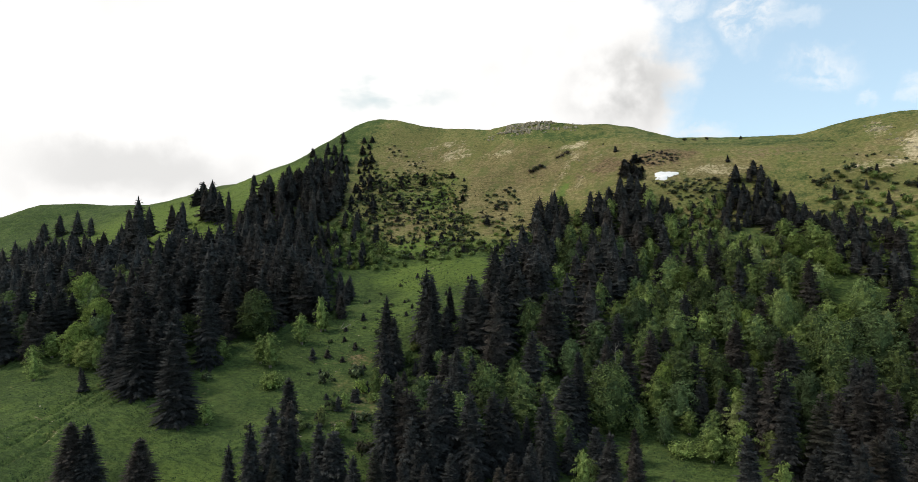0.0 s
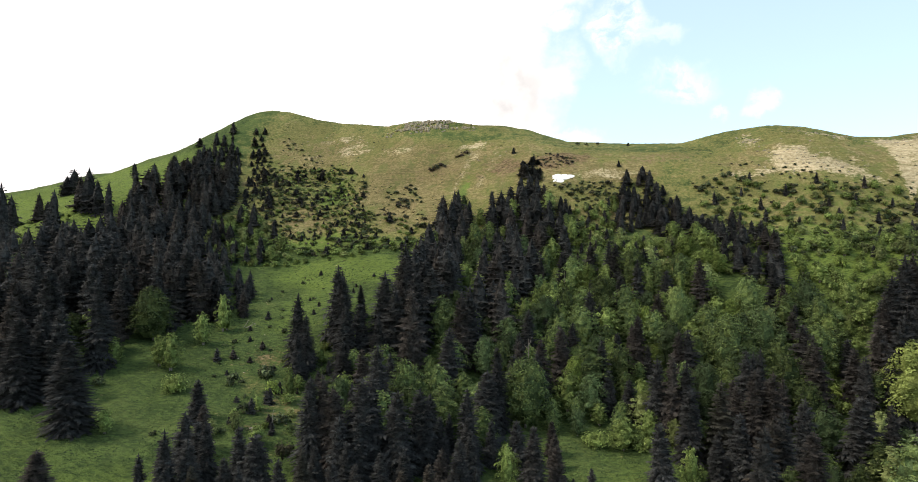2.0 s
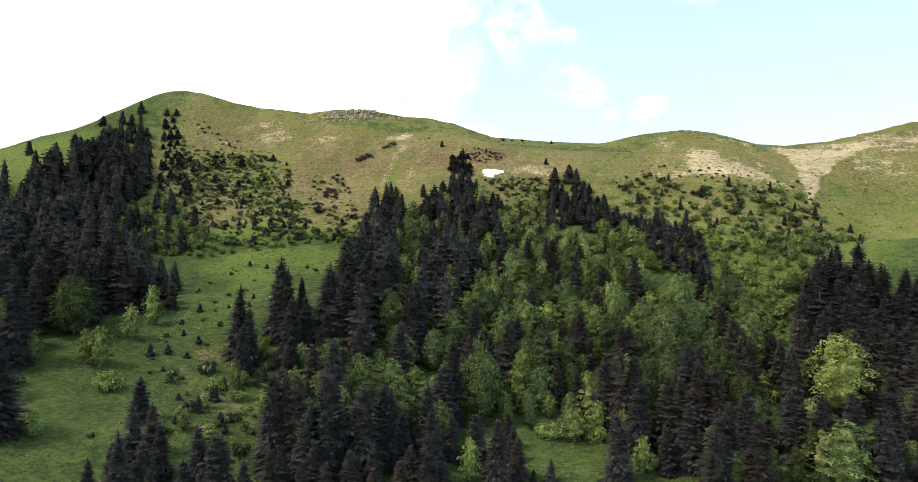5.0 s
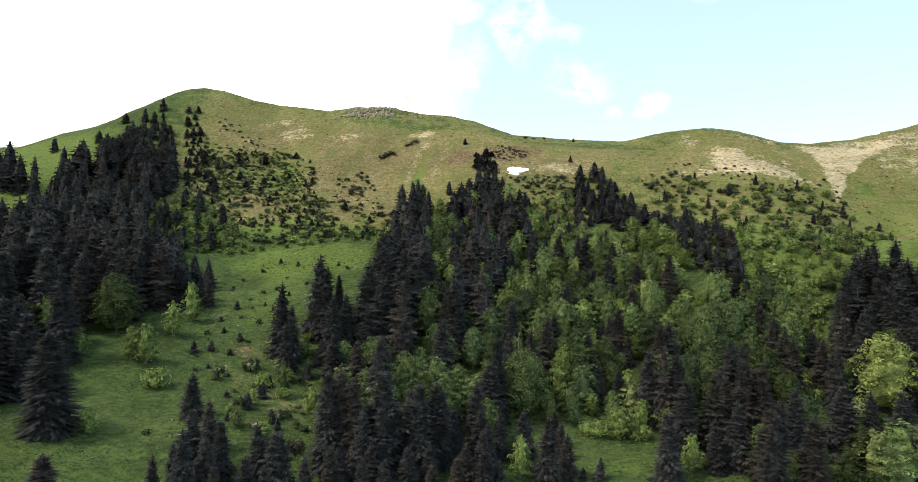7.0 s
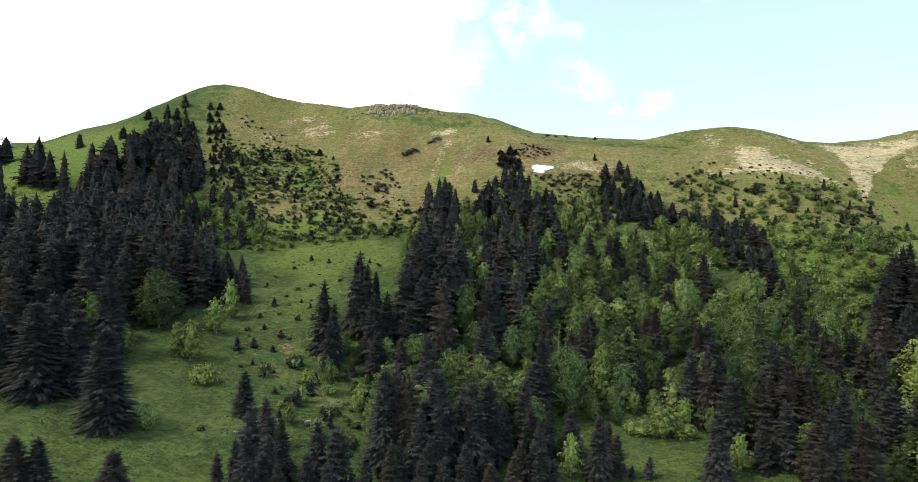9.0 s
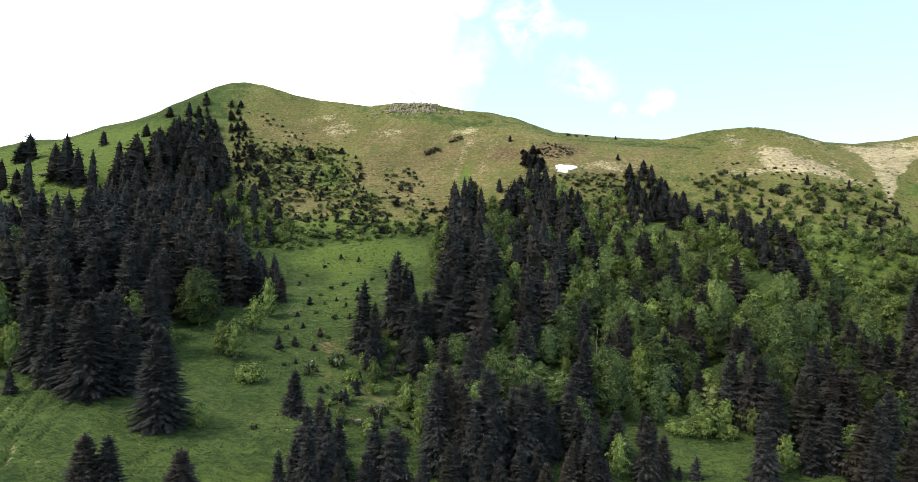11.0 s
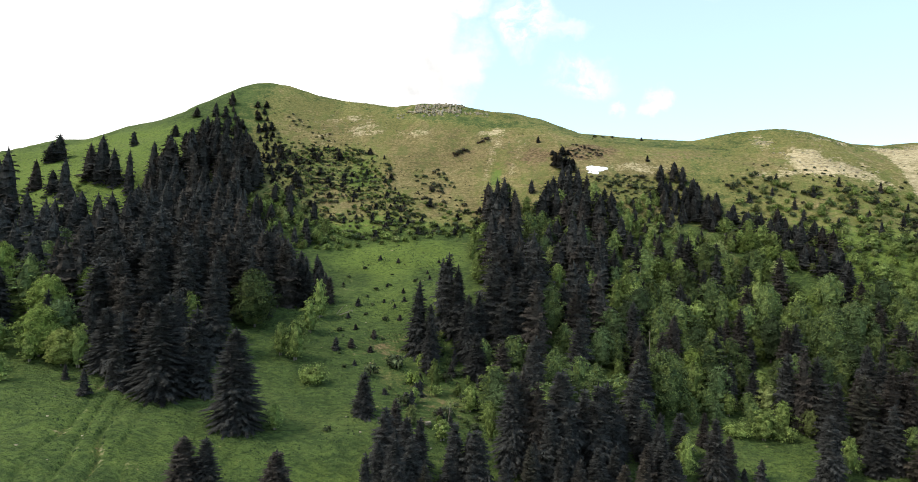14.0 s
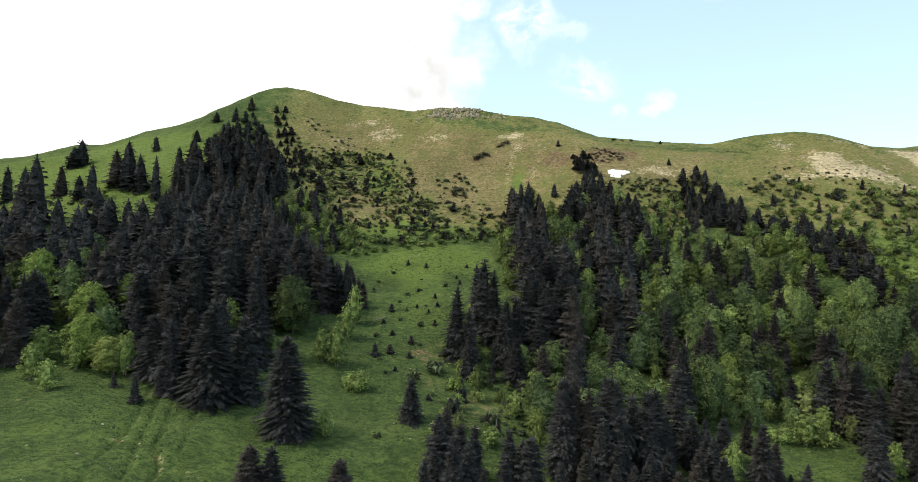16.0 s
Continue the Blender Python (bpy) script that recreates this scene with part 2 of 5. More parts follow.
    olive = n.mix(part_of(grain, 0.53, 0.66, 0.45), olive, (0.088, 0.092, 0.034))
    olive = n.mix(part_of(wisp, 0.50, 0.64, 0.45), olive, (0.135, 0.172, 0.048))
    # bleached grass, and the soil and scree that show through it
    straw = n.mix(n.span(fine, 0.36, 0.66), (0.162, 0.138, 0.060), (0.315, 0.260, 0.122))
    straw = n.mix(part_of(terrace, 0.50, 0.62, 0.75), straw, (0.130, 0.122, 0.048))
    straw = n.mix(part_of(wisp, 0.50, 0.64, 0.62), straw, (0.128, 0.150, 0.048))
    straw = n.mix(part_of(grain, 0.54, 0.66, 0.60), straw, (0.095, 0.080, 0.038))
    soil = n.mix(n.span(fine, 0.34, 0.64), (0.40, 0.325, 0.19), (0.60, 0.52, 0.34))
    soil = n.mix(part_of(beds, 0.49, 0.60, 0.60), soil, (0.26, 0.225, 0.115))
    soil = n.mix(part_of(grain, 0.54, 0.66, 0.50), soil, (0.29, 0.24, 0.14))
    dark = n.mix(n.span(fine, 0.38, 0.62), (0.105, 0.070, 0.042), (0.255, 0.185, 0.105))
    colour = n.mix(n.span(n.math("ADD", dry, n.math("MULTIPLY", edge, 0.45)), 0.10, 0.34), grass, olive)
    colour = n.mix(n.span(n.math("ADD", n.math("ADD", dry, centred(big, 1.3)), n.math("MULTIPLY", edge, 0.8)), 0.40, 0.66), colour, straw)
    colour = n.mix(n.math("MULTIPLY", n.span(n.math("ADD", heath, edge), 0.35, 0.75), 0.85), colour, dark)
    colour = n.mix(n.span(n.math("ADD", bare, n.math("MULTIPLY", edge, 0.85)), 0.28, 0.68), colour, soil)
    colour = n.scale(colour, n.span(big, 0.32, 0.68, 0.86, 1.14))
    lumps = n.math("ADD", n.math("MULTIPLY", grain, 0.30), n.math("MULTIPLY_ADD", fine, 0.8, n.math("MULTIPLY", mid, 0.7)))
    lumps = n.math("SUBTRACT", lumps, n.math("MULTIPLY", n.math("MULTIPLY", dash, meadow), 0.8))
    lumps = n.math("ADD", lumps, n.math("MULTIPLY", n.math("MULTIPLY_ADD", row, 1.6, n.math("MULTIPLY", tuft, 0.35)), meadow))
    lumps = n.math("ADD", lumps, n.math("MULTIPLY", n.math("MULTIPLY", terrace, n.span(dry, 0.02, 0.3)), 1.0))
    bump = n.add("ShaderNodeBump", {"Strength": 1.0, "Distance": 0.8, "Height": lumps})
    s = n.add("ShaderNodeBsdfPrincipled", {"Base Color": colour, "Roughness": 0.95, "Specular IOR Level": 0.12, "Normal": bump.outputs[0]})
    n.add("ShaderNodeOutputMaterial", {0: s.outputs[0]})
    return m


GROUND = ground_material()


def tuft_material():
    m, n = material("grass_tufts")
    isle = n.add("ShaderNodeNewGeometry").outputs["Random Per Island"]
    # dark tones put the hummocks' own shade into their colour
    colour = n.mix(n.span(isle, 0.2, 0.85), (0.028, 0.050, 0.017), (0.085, 0.130, 0.036))
    s = n.add("ShaderNodeBsdfPrincipled", {"Base Color": colour, "Roughness": 0.9, "Specular IOR Level": 0.2})
    n.add("ShaderNodeOutputMaterial", {0: s.outputs[0]})
    return m


TUFTS = tuft_material()

# ---- the mountainside ----
# Fall-line profiles: at each station east (metres) the heights from the meadow's lower edge up to the crest.
STEPS = np.array([0.0, 0.12, 0.24, 0.36, 0.5, 0.65, 0.82, 1.0])
WEST_PROFILES = {
    -340: (-42.0, -35.5, -28.7, -21.1, -11.2, 0.4, 14.8, 30.9),
    -270: (-41.0, -32.9, -25.3, -17.5, -7.0, 6.3, 24.9, 37.9),
    -210: (-40.0, -31.0, -21.9, -15.0, -3.8, 11.5, 33.1, 49.2),
    -160: (-38.3, -30.7, -18.7, -12.0, -1.8, 22.3, 39.9, 64.5),
    -115: (-33.3, -30.2, -22.8, -14.0, -3.1, 20.0, 39.0, 76.7),
    -75: (-41.1, -34.5, -26.6, -18.4, -9.5, 11.2, 34.3, 65.3),
}
EAST_PROFILES = {
    -35: (-51.2, -38.0, -32.4, -18.5, -8.4, 8.0, 32.8, 67.0),
    10: (-54.9, -46.6, -39.0, -26.9, -10.0, 11.3, 39.0, 58.7),
    55: (-54.6, -44.8, -36.3, -23.4, -2.0, 9.5, 36.6, 49.7),
    105: (-51.8, -39.5, -28.5, -17.1, -0.9, 9.1, 32.2, 53.8),
    155: (-47.5, -34.9, -22.4, -10.1, 2.9, 3.3, 31.7, 47.2),
    220: (-41.0, -28.2, -16.0, -5.4, 5.0, 18.2, 39.7, 59.4),
}
STATIONS = np.array([float(k) for k in (*WEST_PROFILES, *EAST_PROFILES)])
PROFILES = np.array([*WEST_PROFILES.values(), *EAST_PROFILES.values()])
# how far north the crest runs, and its height
CREST_NORTH = np.array([(-420, 330), (-330, 365), (-270, 370), (-220, 368), (-190, 360), (-165, 350), (-125, 357), (-90, 356), (-53, 343), (0, 335), (57, 325),
                        (115, 298), (185, 297), (260, 305), (400, 330)], float)
CREST_HEIGHT = np.array([(-388, 22.9), (-378, 29.3), (-364, 34.9), (-341, 35.9), (-322, 34.1), (-293, 34.1), (-262, 38.3), (-241, 44.5), (-226, 44.9), (-203, 52.1), (-183, 55.5), (-170, 59.2), (-158, 65.2), (-150, 69.6), (-139, 75.0), (-130, 77.0), (-119, 75.7), (-104, 71.2), (-86, 68.4), (-64, 65.2), (-51, 66.7), (-37, 67.1), (-19, 63.3), (-4, 62.5), (10, 59.6), (28, 53.0), (53, 51.0), (79, 49.1), (98, 52.8), (112, 53.8), (128, 52.7), (148, 48.2), (162, 47.8), (185, 50.6), (206, 55.8), (229, 61.9)], float)
FOOT = 90.0


def spline(knots, x):
    """Weights of a smooth curve through the knots, a row for each x."""
    x = np.clip(x, knots[0], knots[-1])
    i = np.clip(np.searchsorted(knots, x, side="right") - 1, 0, len(knots) - 2)
    h = knots[i + 1] - knots[i]
    u = (x - knots[i]) / h
    w, r = np.zeros((len(x), len(knots))), np.arange(len(x))
    np.add.at(w, (r, i), 2 * u ** 3 - 3 * u ** 2 + 1)
    np.add.at(w, (r, i + 1), 3 * u ** 2 - 2 * u ** 3)
    for a, b, c in ((np.maximum(i - 1, 0), i + 1, u ** 3 - 2 * u ** 2 + u), (i, np.minimum(i + 2, len(knots) - 1), u ** 3 - u ** 2)):
        v = c * h / (knots[b] - knots[a])
        np.add.at(w, (r, b), v)
        np.add.at(w, (r, a), -v)
    return w


LATTICE = np.random.RandomState(5).rand(256, 256)


def value_noise(x, y, size):
    """Smooth random relief between -1 and 1, with lumps of that size."""
    x, y = x / size + 71.3, y / size + 33.7
    i, j = np.floor(x).astype(int), np.floor(y).astype(int)
    u, v = x - i, y - j
    u, v = u * u * (3 - 2 * u), v * v * (3 - 2 * v)
    g = lambda a, b: LATTICE[(i + a) % 256, (j + b) % 256]
    return 2 * ((g(0, 0) * (1 - u) + g(1, 0) * u) * (1 - v) + (g(0, 1) * (1 - u) + g(1, 1) * u) * v) - 1


def ease(v, a, b):
    u = np.clip((v - a) / (b - a), 0, 1)
    return u * u * (3 - 2 * u)


def spot(x, y, cx, cy, rx, ry, turn=0.0, soft=0.6):
    """1 in an oval patch, falling to 0 outside it."""
    c, s = math.cos(radians(turn)), math.sin(radians(turn))
    a, b = (x - cx) * c + (y - cy) * s, (y - cy) * c - (x - cx) * s
    return 1 - ease(np.hypot(a / rx, b / ry), 1 - soft, 1 + soft * 0.6)


def taper(x, y, a, b, wa, wb):
    """1 along a strip from a to b whose half width runs from wa to wb."""
    dx, dy = b[0] - a[0], b[1] - a[1]
    t = ((x - a[0]) * dx + (y - a[1]) * dy) / (dx * dx + dy * dy)
    off = np.abs((x - a[0]) * dy - (y - a[1]) * dx) / math.hypot(dx, dy)
    w = wa + (wb - wa) * np.clip(t, 0, 1)
    return (1 - ease(off, w * 0.6, w * 1.3)) * ease(t, -0.12, 0.05) * (1 - ease(t, 0.97, 1.08))


def ruts(x, y):
    """Depth of the braided ruts of the cattle path."""
    out = 0 * x
    for k, off, lean in ((0.50, 0.0, 0.19), (0.42, 1.9, 0.24), (0.40, 3.6, 0.16), (0.34, 5.4, 0.26), (0.45, -2.2, 0.12)):
        line = -108.5 + (133 - y) * lean + off + 1.1 * value_noise(y, y * 0 + off * 3, 8)
        out += k * np.exp(-((x - line) / 0.42) ** 2) * ease(y, 134, 127) * ease(y, 86, 92)
    return out


def height(x, y, rough=True):
    x, y = np.atleast_1d(np.asarray(x, float)), np.atleast_1d(np.asarray(y, float))
    crest = np.interp(x, CREST_NORTH[:, 0], CREST_NORTH[:, 1])
    s = (y - FOOT) / (crest - FOOT)
    wx, ws = spline(STATIONS, x), spline(STEPS, np.clip(s, 0, 1))
    z = np.einsum("ni,ij,nj->n", wx, PROFILES, ws)
    z += (np.interp(x, CREST_HEIGHT[:, 0], CREST_HEIGHT[:, 1]) - wx @ PROFILES[:, -1]) * ease(s, 0.75, 1.0)
    z = np.where(s < 0, z + np.minimum(y - FOOT, 0) * 0.33, z)
    back = np.maximum(s - 1, 0) * (crest - FOOT)
    z -= np.where(back < 30, back * back / 110, 8.2 + (back - 30) * 0.55)
    if rough:
        calm = 1 - 0.75 * ease(s, 0.9, 1.0)
        z += calm * (0.6 * value_noise(x, y, 17) + 0.42 * value_noise(x, y, 6.1) + 0.24 * value_noise(x, y, 2.6))
        # cattle terraces on the open slope and ledges in the rocky eastern bowl
        z += calm * ease(s, 0.35, 0.7) * 0.22 * np.sin(z * 2.6 + 2.5 * value_noise(x, y, 23))
        ledge = spot(x, y, 205, 283, 30, 18) + spot(x, y, 128, 285, 24, 10) + spot(x, y, -45, 338, 26, 7)
        z += np.minimum(ledge, 1) * 0.7 * np.sin(z * 1.5 + 3 * value_noise(x, y, 9))
        z -= ruts(x, y)
    return np.maximum(z, -120 + 4 * value_noise(x, y, 400))


def ground_at(x, y):
    return float(height(x, y)[0])


def mesh_object(name, verts, faces, mat, parent=None, label="", smooth=False):
    """ONE mesh object out of plain lists, under a thing or at top level."""
    me = bpy.data.meshes.new(name)
    me.from_pydata(verts, [], faces)
    me.materials.append(mat)
    if smooth:
        me.shade_smooth()
    ob = new(name, me)
    ob.parent = parent
    return tagged(ob, label)


def build_ground():
    def axis(a, b, step, far):
        out = [step * 1.25 ** k for k in range(1, 60)]
        out = np.cumsum(out)
        out = out[out < far]
        return np.concatenate([a - out[::-1], np.arange(a, b + 0.01, step), b + out])
    xs, ys = axis(-350, 250, 1.75, 3500), axis(84, 380, 1.55, 3500)
    xs = np.union1d(xs, np.arange(-119, -90, 0.33))
    gx, gy = np.meshgrid(xs, ys)
    x, y = gx.ravel(), gy.ravel()
    z = height(x, y)
    nx, ny = len(xs), len(ys)
    k = (np.arange(ny - 1)[:, None] * nx + np.arange(nx - 1)[None, :]).ravel()
    quads = np.stack([k, k + 1, k + nx + 1, k + nx], 1)
    me = bpy.data.meshes.new("ground")
    me.vertices.add(len(x))
    me.vertices.foreach_set("co", np.stack([x, y, z], 1).ravel())
    me.loops.add(quads.size)
    me.loops.foreach_set("vertex_index", quads.ravel())
    me.polygons.add(len(quads))
    me.polygons.foreach_set("loop_start", np.arange(0, quads.size, 4))
    me.update(calc_edges=True)
    me.shade_smooth()
    # cover: dry turf, bare soil or scree, rank grass
    s = (y - FOOT) / (np.interp(x, CREST_NORTH[:, 0], CREST_NORTH[:, 1]) - FOOT)
    brow = s - np.interp(x, [-120, -60, 0, 46, 90], [0.970, 0.945, 0.90, 0.855, 0.86])
    dry = 0.38 * ease(s, 0.54, 0.68) * ease(x, -150, -112) * (1 - 0.35 * ease(brow, -0.02, 0.05)) * (1 - 0.3 * ease(x, 34, 66)) + 0.07 * ease(x, 60, 90) * ease(s, 0.4, 0.55)
    for px, py, rx, ry, turn, k in ((-92, 326, 24, 16, -8, 0.35), (-52, 292, 24, 26, 0, 0.42), (-20, 298, 20, 20, 0, 0.36), (4, 288, 14, 18, 0, 0.25), (38, 274, 22, 7, 0, 0.5), (-46, 318, 20, 8, 0, 0.22),
                                    (-38, 262, 14, 16, 0, 0.35), (42, 199, 8, 6, 0, 0.9), (-80, 260, 12, 14, 0, 0.35), (62, 288, 16, 6, 0, 0.2), (-114, 292, 5, 14, 10, 0.3),
                                    (110, 274, 34, 16, 0, 0.16), (165, 266, 36, 24, 0, 0.16), (-57, 150, 8, 16, -15, 0.12), (-46, 138, 7, 9, 0, 0.18), (205, 284, 36, 18, 0, 0.25), (50, 215, 10, 8, 0, 0.25)):
        dry += k * spot(x, y, px, py, rx, ry, turn)
    for px, py, rx, ry, turn, k in ((-71, 292, 8, 20, -10, 0.30), (-86, 284, 18, 22, -15, 0.12), (-72, 272, 10, 12, 0, 0.15), (-30, 326, 34, 5, -14, 0.10), (172, 248, 34, 28, 0, 0.1), (-18, 284, 3, 14, -12, 0.4), (154, 252, 5, 8, 20, 0.2)):
        dry -= k * spot(x, y, px, py, rx, ry, turn)
    bare = 0 * x
    for px, py, rx, ry, turn, k in ((168, 286, 24, 9, 5, 0.42), (110, 270, 9, 12, 0, 0.55), (120, 268, 20, 12, 0, 0.30), (118, 260, 15, 6, -10, 0.45), (131, 252, 9, 4, -20, 0.45), (91, 262, 12, 4, 0, 0.42), (101, 290, 5, 8, 0, 0.42),
                                    (132, 290, 12, 4, 0, 0.45), (205, 284, 24, 14, 0, 0.52), (180, 262, 15, 13, 0, 0.38), (-87, 338, 14, 5, 0, 0.34), (-76, 326, 12, 7, 0, 0.42), (-95, 322, 8, 8, 0, 0.25),
                                    (-54, 318, 12, 4, 0, 0.36), (38, 273, 15, 3.5, 0, 0.50), (-20, 316, 9, 3, 0, 0.45), (-46, 334, 20, 5, 0, 0.25), (42, 199, 5, 3, 0, 0.36), (-40, 288, 9, 8, 0, 0.15)):
        bare += k * spot(x, y, px, py, rx, ry, turn)
    bare += 0.75 * taper(x, y, (166, 284), (140.6, 244), 15, 0.6) + 0.4 * taper(x, y, (188, 284), (150, 256), 3.5, 2.0)
    # pale streaks down the fall line, and the green strip between them
    bare += 0.36 * taper(x, y, (-13, 318), (-24, 276), 4.5, 1.2) + 0.3 * taper(x, y, (-4, 304), (-14, 278), 4.5, 1.6) - 0.4 * taper(x, y, (-9, 294), (-22, 272), 1.8, 1.8)
    bare -= 0.6 * spot(x, y, 154, 252, 5, 8, 20) + 0.5 * spot(x, y, 166, 264, 4, 12, -32)
    # pale earth beside the ruts, also painting their sunlit right edges
    bare += 0.55 * ruts(x - 0.6, y)
    # rank grass; its tone also lifts sunlit pasture above the cloud-shaded low meadow
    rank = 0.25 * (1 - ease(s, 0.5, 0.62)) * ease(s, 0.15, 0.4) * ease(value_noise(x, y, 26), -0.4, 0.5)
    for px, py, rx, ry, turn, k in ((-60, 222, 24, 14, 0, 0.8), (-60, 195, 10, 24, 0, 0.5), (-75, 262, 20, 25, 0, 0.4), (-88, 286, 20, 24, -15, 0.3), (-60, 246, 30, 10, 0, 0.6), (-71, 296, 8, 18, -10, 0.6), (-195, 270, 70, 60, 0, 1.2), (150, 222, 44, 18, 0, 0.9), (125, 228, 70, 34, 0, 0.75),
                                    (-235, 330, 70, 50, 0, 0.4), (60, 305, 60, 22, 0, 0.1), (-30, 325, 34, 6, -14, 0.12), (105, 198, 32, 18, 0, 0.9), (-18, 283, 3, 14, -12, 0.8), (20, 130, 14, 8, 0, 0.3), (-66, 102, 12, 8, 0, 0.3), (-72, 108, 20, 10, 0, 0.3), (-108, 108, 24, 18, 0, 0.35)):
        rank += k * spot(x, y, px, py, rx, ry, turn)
    red = 0 * x
    for px, py, rx, ry, k in ((20, 284, 13, 9, 0.75), (30, 290, 14, 6, 0.5), (64, 284, 20, 8, 0.50), (84, 272, 14, 8, 0.25), (0, 286, 7, 7, 0.5), (-80, 262, 12, 12, 0.35), (-114, 292, 5, 14, 0.35), (-33, 298, 15, 8, 0.45), (-8, 290, 18, 10, 0.38), (-60, 300, 14, 12, 0.22), (-42, 270, 8, 14, 0.3), (125, 284, 14, 6, 0.3), (142, 276, 6, 8, 0.4),
                              (-60, 157, 7, 9, 0.40), (-50, 138, 8, 9, 0.40), (-47, 125, 7, 6, 0.3), (42, 203, 9, 7, 0.3)):
        red += k * spot(x, y, px, py, rx, ry)
    # brown earth in the ruts, also deepening their weak shading by colour
    red += 0.7 * ruts(x, y)
    cover = me.color_attributes.new("cover", "FLOAT_COLOR", "POINT")
    cover.data.foreach_set("color", np.stack([np.clip(dry, 0, 1), np.clip(bare, 0, 1), np.clip(rank, 0, 1), np.clip(red, 0, 1)], 1).ravel())
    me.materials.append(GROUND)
    return tagged(new("ground", me), "steep green and straw-coloured mountain pasture with bare scree", "ground", kind="structure")


build_ground()


# ---- trees ----
def thing(name, label, category, group=""):
    return tagged(new(name), label, category, group)


class Soup:
    """Collects loose faces for one mesh."""

    def __init__(self):
        self.v, self.f = [], []

    def face(self, *pts):
        k = len(self.v)
        self.v.extend(tuple(p) for p in pts)
        self.f.append(tuple(range(k, k + len(pts))))

    def tube(self, pts, radii, sides=6):
        k = len(self.v)
        for (x, y, z), r in zip(pts, radii):
            for i in range(sides):
                a = 2 * math.pi * i / sides
                self.v.append((x + r * math.cos(a), y + r * math.sin(a), z))
        for j in range(len(pts) - 1):
            for i in range(sides):
                a, b = k + j * sides + i, k + j * sides + (i + 1) % sides
                self.f.append((a, b, b + sides, a + sides))
        self.f.append(tuple(k + (len(pts) - 1) * sides + i for i in range(sides)))


def spruce(rnd, tall, wide, whorls, arms, teeth, gaps=0.0, needles=NEEDLES, name="spruce_tree", label="", heart=0.55, sag=1.0, full=0.0):
    """A spruce: tapered trunk, a jagged shaded heart and tiers of sagging boughs, each a feathered spray of side twigs."""
    tree = thing(name, label, "tree")
    trunk = Soup()
    trunk.tube([(0, 0, -0.8), (0, 0, 0.4), (0.03, 0, tall * 0.5), (0, 0, tall * 0.985)], [tall * 0.021, tall * 0.016, tall * 0.009, 0.012])
    mesh_object("trunk", trunk.v, trunk.f, SPRUCE_BARK, tree)
    crown = Soup()
    lean, bulge = rnd.uniform(0, 6.28), rnd.uniform(0.58, 0.76) - full

    def reach_at(u):
        return wide / 2 * max(0.0, 1 - u) ** bulge * (0.78 + 0.22 * min(1, u / 0.14)) + 0.14

    rings, sides = 6, 7
    jag = [[rnd.uniform(0.75, 1.15) * heart for _ in range(sides)] for _ in range(rings + 1)]
    for j in range(rings):
        for i in range(sides):
            crown.face(*((reach_at(q / rings) * jag[q][k % sides] * math.cos(6.2832 * k / sides), reach_at(q / rings) * jag[q][k % sides] * math.sin(6.2832 * k / sides), tall * (0.02 + 0.93 * q / rings))
                         for q, k in ((j, i), (j, i + 1), (j + 1, i + 1), (j + 1, i))))
    for w in range(whorls):
        u = 0.025 + 0.94 * (1 - (1 - min(0.99, max(0.0, (w + rnd.uniform(-0.3, 0.3)) / whorls))) ** 1.25)
        tier = reach_at(u)
        reach, turn = tier * rnd.uniform(0.84, 1.13), rnd.uniform(0, 6.28)
        count = max(5, round(arms * (tier / (wide / 2)) ** 0.55))
        for a in range(count):
            if rnd.random() < gaps:
                continue
            ang = turn + 6.2832 * (a + rnd.uniform(-0.35, 0.35)) / count
            length = reach * rnd.uniform(0.74, 1.14) * (1 + 0.12 * math.sin(lean + w * 0.7) * math.cos(ang - lean))
            ox, oy = math.cos(ang), math.sin(ang)
            droop = (0.72 - 0.95 * u) * sag * rnd.uniform(0.75, 1.25)
            z0 = tall * u + rnd.uniform(-0.25, 0.3) + 0.25 * length * max(0.0, droop)
            half = min(0.55 * length, 3.1416 * tier / count * rnd.uniform(1.15, 1.5)) + 0.08

            def along(t):
                return Vector((ox * length * t, oy * length * t, z0 - droop * length * t ** 1.15 + 0.10 * length * max(0.0, t - 0.7)))

            for k in range(teeth):
                t0 = 0.22 + 0.66 * k / teeth
                t1 = t0 + 0.66 / teeth * 1.55
                p, q = along(t0), along(min(1.0, t1))
                spread = half * (1.0 - 0.55 * abs((k + 0.6) / teeth - 0.45)) * (1.15 - 0.55 * k / teeth) * (1.0 if teeth < 6 else 0.8)
                for side in (-1, 1):
                    r = rnd.uniform(0.75, 1.25) * spread
                    tip = along(min(1.05, t1 + 0.10)) + Vector((-oy * side * r, ox * side * r, -r * rnd.uniform(0.25, 0.75) * sag))
                    crown.face(p, q, tip)
            p, e = along(0.72), along(1.0)
            b = half * 0.34
            crown.face(p + Vector((-oy * b, ox * b, -0.1 * b)), p + Vector((oy * b, -ox * b, -0.1 * b)), e)
    for k in range(6):
        a = k * 1.047
        crown.face((0, 0, tall * 1.01), (0.2 * math.cos(a), 0.2 * math.sin(a), tall * 0.94), (0.2 * math.cos(a + 1), 0.2 * math.sin(a + 1), tall * 0.945))
    mesh_object("crown", crown.v, crown.f, needles, tree)
    return tree


